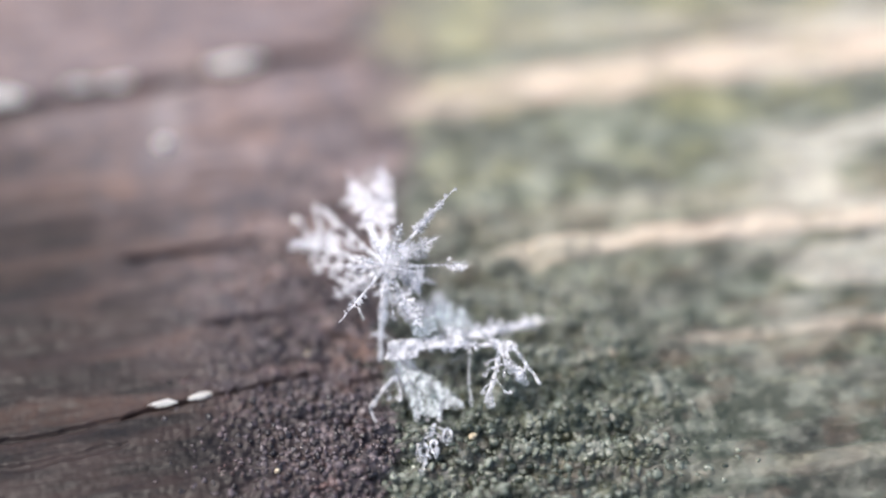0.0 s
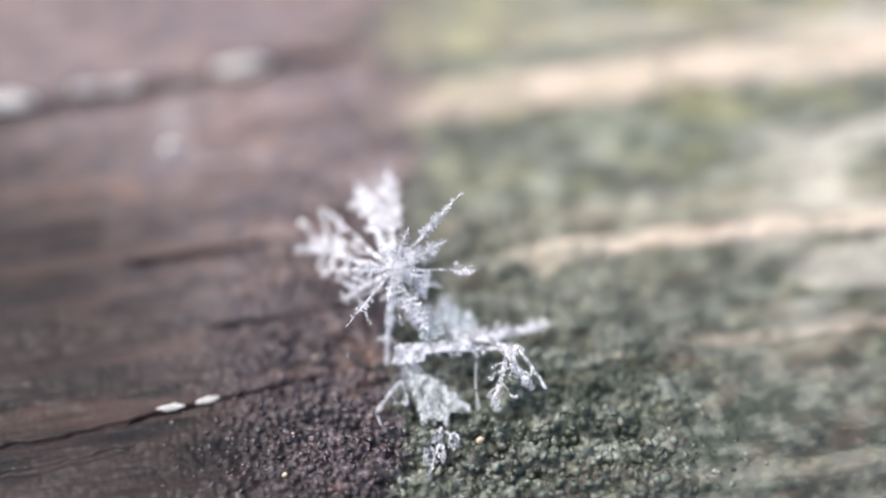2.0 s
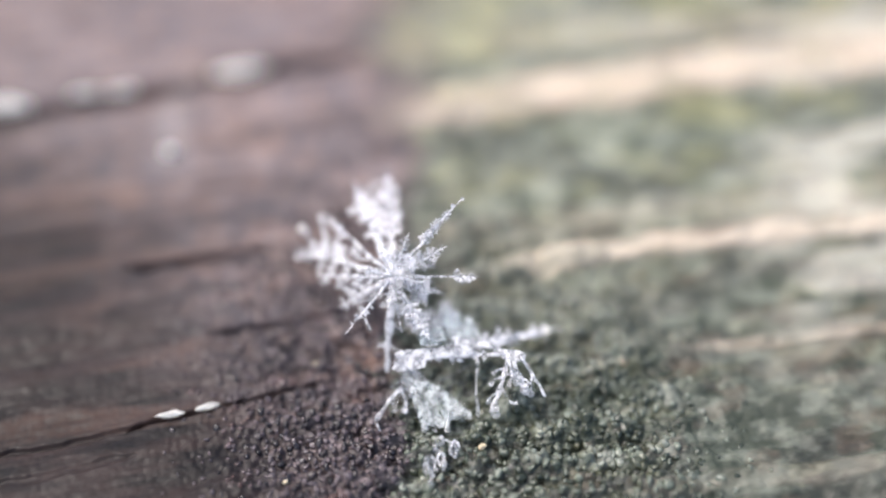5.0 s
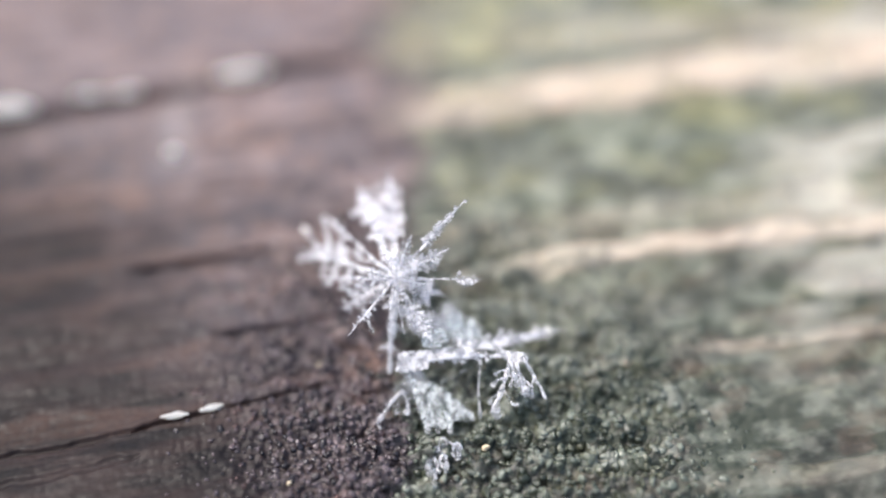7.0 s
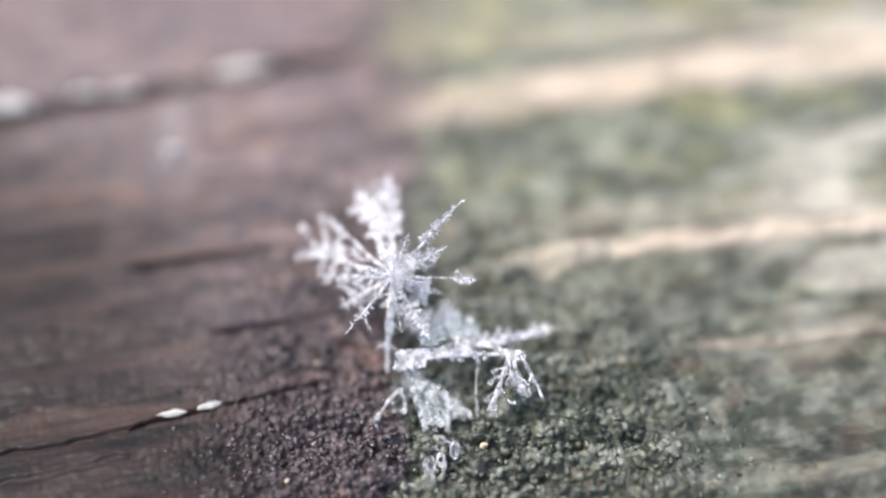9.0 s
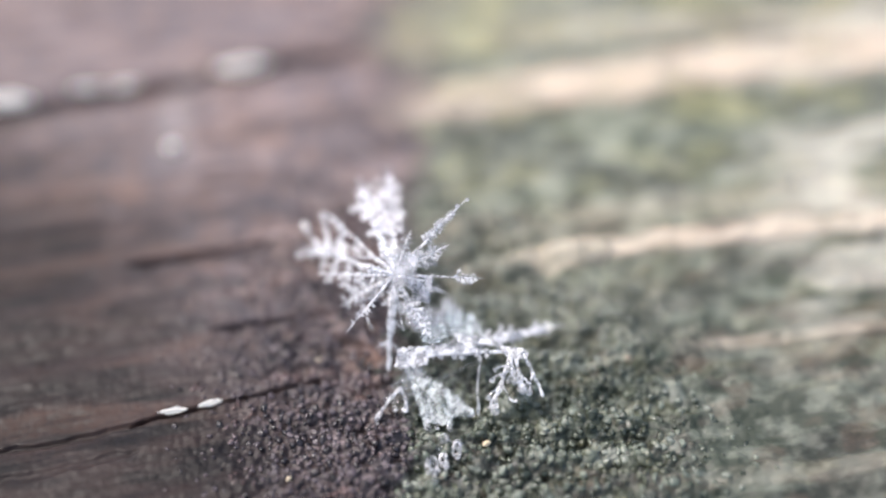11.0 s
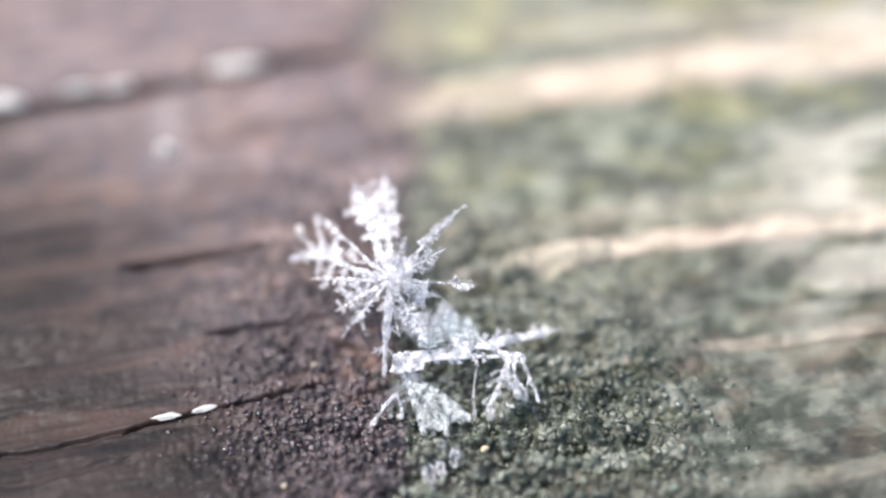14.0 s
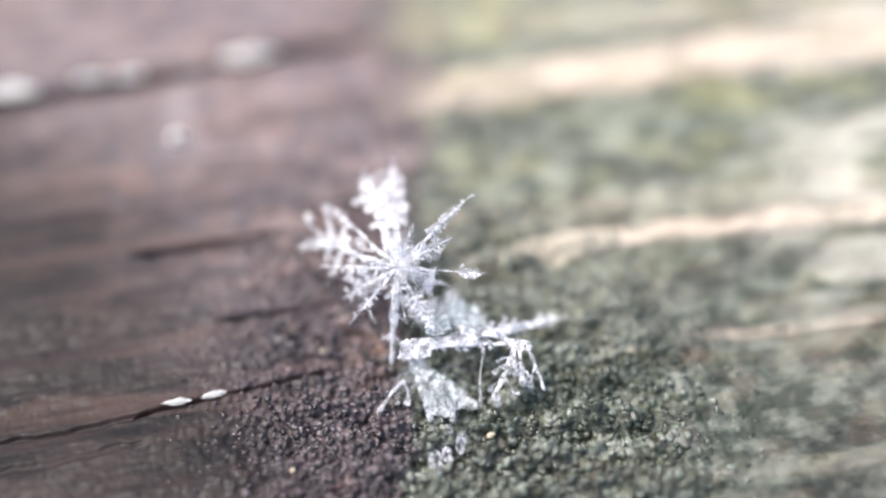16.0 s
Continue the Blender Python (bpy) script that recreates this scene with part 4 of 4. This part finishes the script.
dendrite(remnant, (0.02, 9.32, 0.15), (-0.13, 8.66, 0.08), name="strand", pairs=4, reach=0.19, start=0.15, seed=65, wide=0.026, tips=0.04, barbs=3, spine=GLASS, twigs=GLASS)
stick(remnant, ((-0.10, 8.73, 0.10), (-0.15, 8.63, 0.08), (-0.13, 8.53, 0.07)), 0.027, name="strand", seed=64, beads=((0.8, 0.03),), material=GLASS)
REMNANT = Vector(remnant.location) / MM
for k, (x, y, z, half, tall) in enumerate(((-0.17, 8.90, 0.06, 0.085, 0.15), (0.20, 9.10, 0.16, 0.065, 0.125), (0.00, 8.97, 0.11, 0.05, 0.10), (-0.10, 8.72, -0.03, 0.05, 0.06))):
    turns = [2 * math.pi * i / 9 + k for i in range(10)]
    stick(remnant, [(x + half * math.cos(a), y + 0.77 * tall * math.sin(a), z + 0.64 * tall * math.sin(a)) for a in turns], 0.021, name="loop", seed=90 + k, material=SPINE)
    bead(remnant, REMNANT, (x, y, z - 0.02), half * 0.75, 7 + k, 1.3)


def pale_grain(a, b, high, seed, label, material=RIME, pointed=0.75, name="pale_fleck", category="ice grain", group="pale grains in the cracks"):
    """A pale elongated grain lying between a and b (mm)."""
    a, b = Vector(a), Vector(b)
    mid, way = (a + b) / 2, b - a
    bm = bmesh.new()
    bmesh.ops.create_icosphere(bm, subdivisions=3, radius=1.0)
    for v in bm.verts:
        c = Vector(v.co)
        d = 1 + 0.34 * noise.noise(c * 1.7 + Vector((seed, 2, 0))) + 0.12 * noise.noise(c * 4.5)
        taper = (1 - pointed * abs(c.x) ** 2.2) * (1 + 0.35 * noise.noise(Vector((c.x * 2.3, seed, 4))))
        v.co = Vector((c.x * way.length / 2 * d, (c.y * high * 0.8 * d + 0.25 * high * c.x) * taper, c.z * high * d * taper)) * MM
    me = bpy.data.meshes.new(name)
    for f in bm.faces:
        f.smooth = True
    bm.to_mesh(me)
    bm.free()
    me.materials.append(material)
    ob = new(name, me)
    z = max(ground_height(mid.x, mid.y), 0.06)
    ob.matrix_world = pose(mid.x * MM, mid.y * MM, (z + high * 0.45) * MM, 0, 0, math.degrees(math.atan2(way.y, way.x)))
    return tagged(ob, label, category, group)


# pale flecks along the cracks, built as small solid lumps
IN_CRACK = "pale white ice grain lodged in a crack of the board"
pale_grain((-4.19, 9.74, 0.00), (-3.76, 9.78, 0.00), 0.06, 1, IN_CRACK)
pale_grain((-3.62, 9.85, 0.00), (-3.26, 9.94, 0.00), 0.06, 2, IN_CRACK)
pale_grain((-4.26, 17.19, 0.00), (-3.20, 17.37, 0.00), 0.145, 3, IN_CRACK, pointed=0.55)
pale_grain((-6.88, 16.66, 0.00), (-6.22, 16.75, 0.00), 0.075, 4, IN_CRACK, pointed=0.5)
pale_grain((-6.15, 16.72, 0.00), (-5.59, 16.82, 0.00), 0.08, 9, IN_CRACK, pointed=0.5)
pale_grain((-8.54, 16.27, 0.00), (-7.45, 16.33, 0.00), 0.15, 5, IN_CRACK, pointed=0.3)
pale_grain((-4.90, 15.14, 0.00), (-4.61, 15.20, 0.00), 0.12, 6, "small pale ice grain lying on the brown timber")

SAND = bpy.data.materials.new("tan_grain")
SAND.use_nodes = True
SAND.node_tree.nodes["Principled BSDF"].inputs["Base Color"].default_value = (0.60, 0.50, 0.34, 1)
SAND.node_tree.nodes["Principled BSDF"].inputs["Roughness"].default_value = 0.35
pale_grain((0.55, 9.20, 0.00), (0.69, 9.22, -0.00), 0.055, 7, "tiny tan grain resting on green algae", SAND, 0.2, "sand_grain", "sand grain", "sand grains")
pale_grain((-2.23, 8.63, 0.00), (-2.14, 8.64, 0.00), 0.04, 8, "tiny tan grain resting on brown timber", SAND, 0.2, "sand_grain", "sand grain", "sand grains")


RIGHT, UP = Vector((1, 0, 0)), Vector((0, 0.766, 0.643))
# share of the melt's sinking: 1 at the start, 0 half way, -1 at the end
MELT = ((0.0, 1.0), (2.0, 0.78), (4.0, 0.55), (6.5, 0.15), (8.0, 0.0), (9.0, -0.12), (11.5, -0.55), (13.5, -0.85), (16.0, -1.0))


def drift(ob, before, after):
    """Slides a thing: mm sideways and upwards before and after the middle of the clip."""
    home = ob.location.copy()
    rows = []
    for t, f in MELT:
        d = (before if f > 0 else after)
        p = home + (RIGHT * d[0] + UP * d[1]) * abs(f) * MM
        rows.append((t, pose(*p)))
    walk(ob, rows)


def swing(ob, tip, before, after):
    """Turns an arm about its root, so that its tip (mm from the root) moves by so much."""
    home = ob.location.copy()
    rows = []
    for t, f in MELT:
        d = (before if f > 0 else after)
        w = Vector(tip).cross((RIGHT * d[0] + UP * d[1]) * abs(f)) / Vector(tip).length_squared
        rows.append((t, pose(*home, *[math.degrees(c) for c in w])))
    walk(ob, rows)


def reach_of(a, b):
    return Vector(b) - Vector(a)


def motions():
    """The crystals melt: they sink, their arms droop and side branches close up."""
    drift(star, (0.04, -0.03 + 0.06), (-0.035, -0.05))
    drift(low, (0.03, 0.012), (-0.03, -0.012))
    drift(splint, (0.075, 0.045), (-0.05, -0.045))
    swing(arm_ur, reach_of(HUB, (0.33, 11.88, 2.50)), (0.0, 0.02), (0.0, -0.14))
    swing(arm_r, reach_of(HUB, (0.61, 11.18, 1.52)), (0.03, 0.045), (-0.02, -0.06))
    swing(arm_top, reach_of(HUB, (-1.14, 13.11, 1.57)), (-0.02, -0.03), (0.02, 0.03))
    swing(arm_ul, reach_of(HUB, (-2.25, 12.39, 0.96)), (-0.02, -0.03), (0.05, 0.0))
    swing(arm_front, reach_of(HUB, (-1.36, 10.31, 1.31)), (0.01, 0.01), (0.01, 0.04))
    for ob, a, b in ((hang, ROOT, TIP), (hang2, ROOT_2, TIP_2), (hang4, ROOT_4, TIP_4)):
        swing(ob, reach_of(a, b), (0.10, 0.055), (-0.065, -0.095))
    swing(hang3, reach_of(ROOT_3, TIP_3), (0.085, 0.07), (-0.055, -0.07))
    swing(post, reach_of((0.55, 10.35, 0.69), (0.55, 9.62, 0.14)), (0.04, 0), (-0.04, 0))
    drift(remnant, (0.05, 0.05), (-0.015, -0.08))
    for twig, axis, degrees_ in folding:
        home = twig.location.copy()
        rows = []
        for t, f in MELT:
            m = Matrix.Rotation(radians(degrees_ * f), 4, axis)
            m.translation = home
            rows.append((t, m))
        walk(twig, rows)


motions()
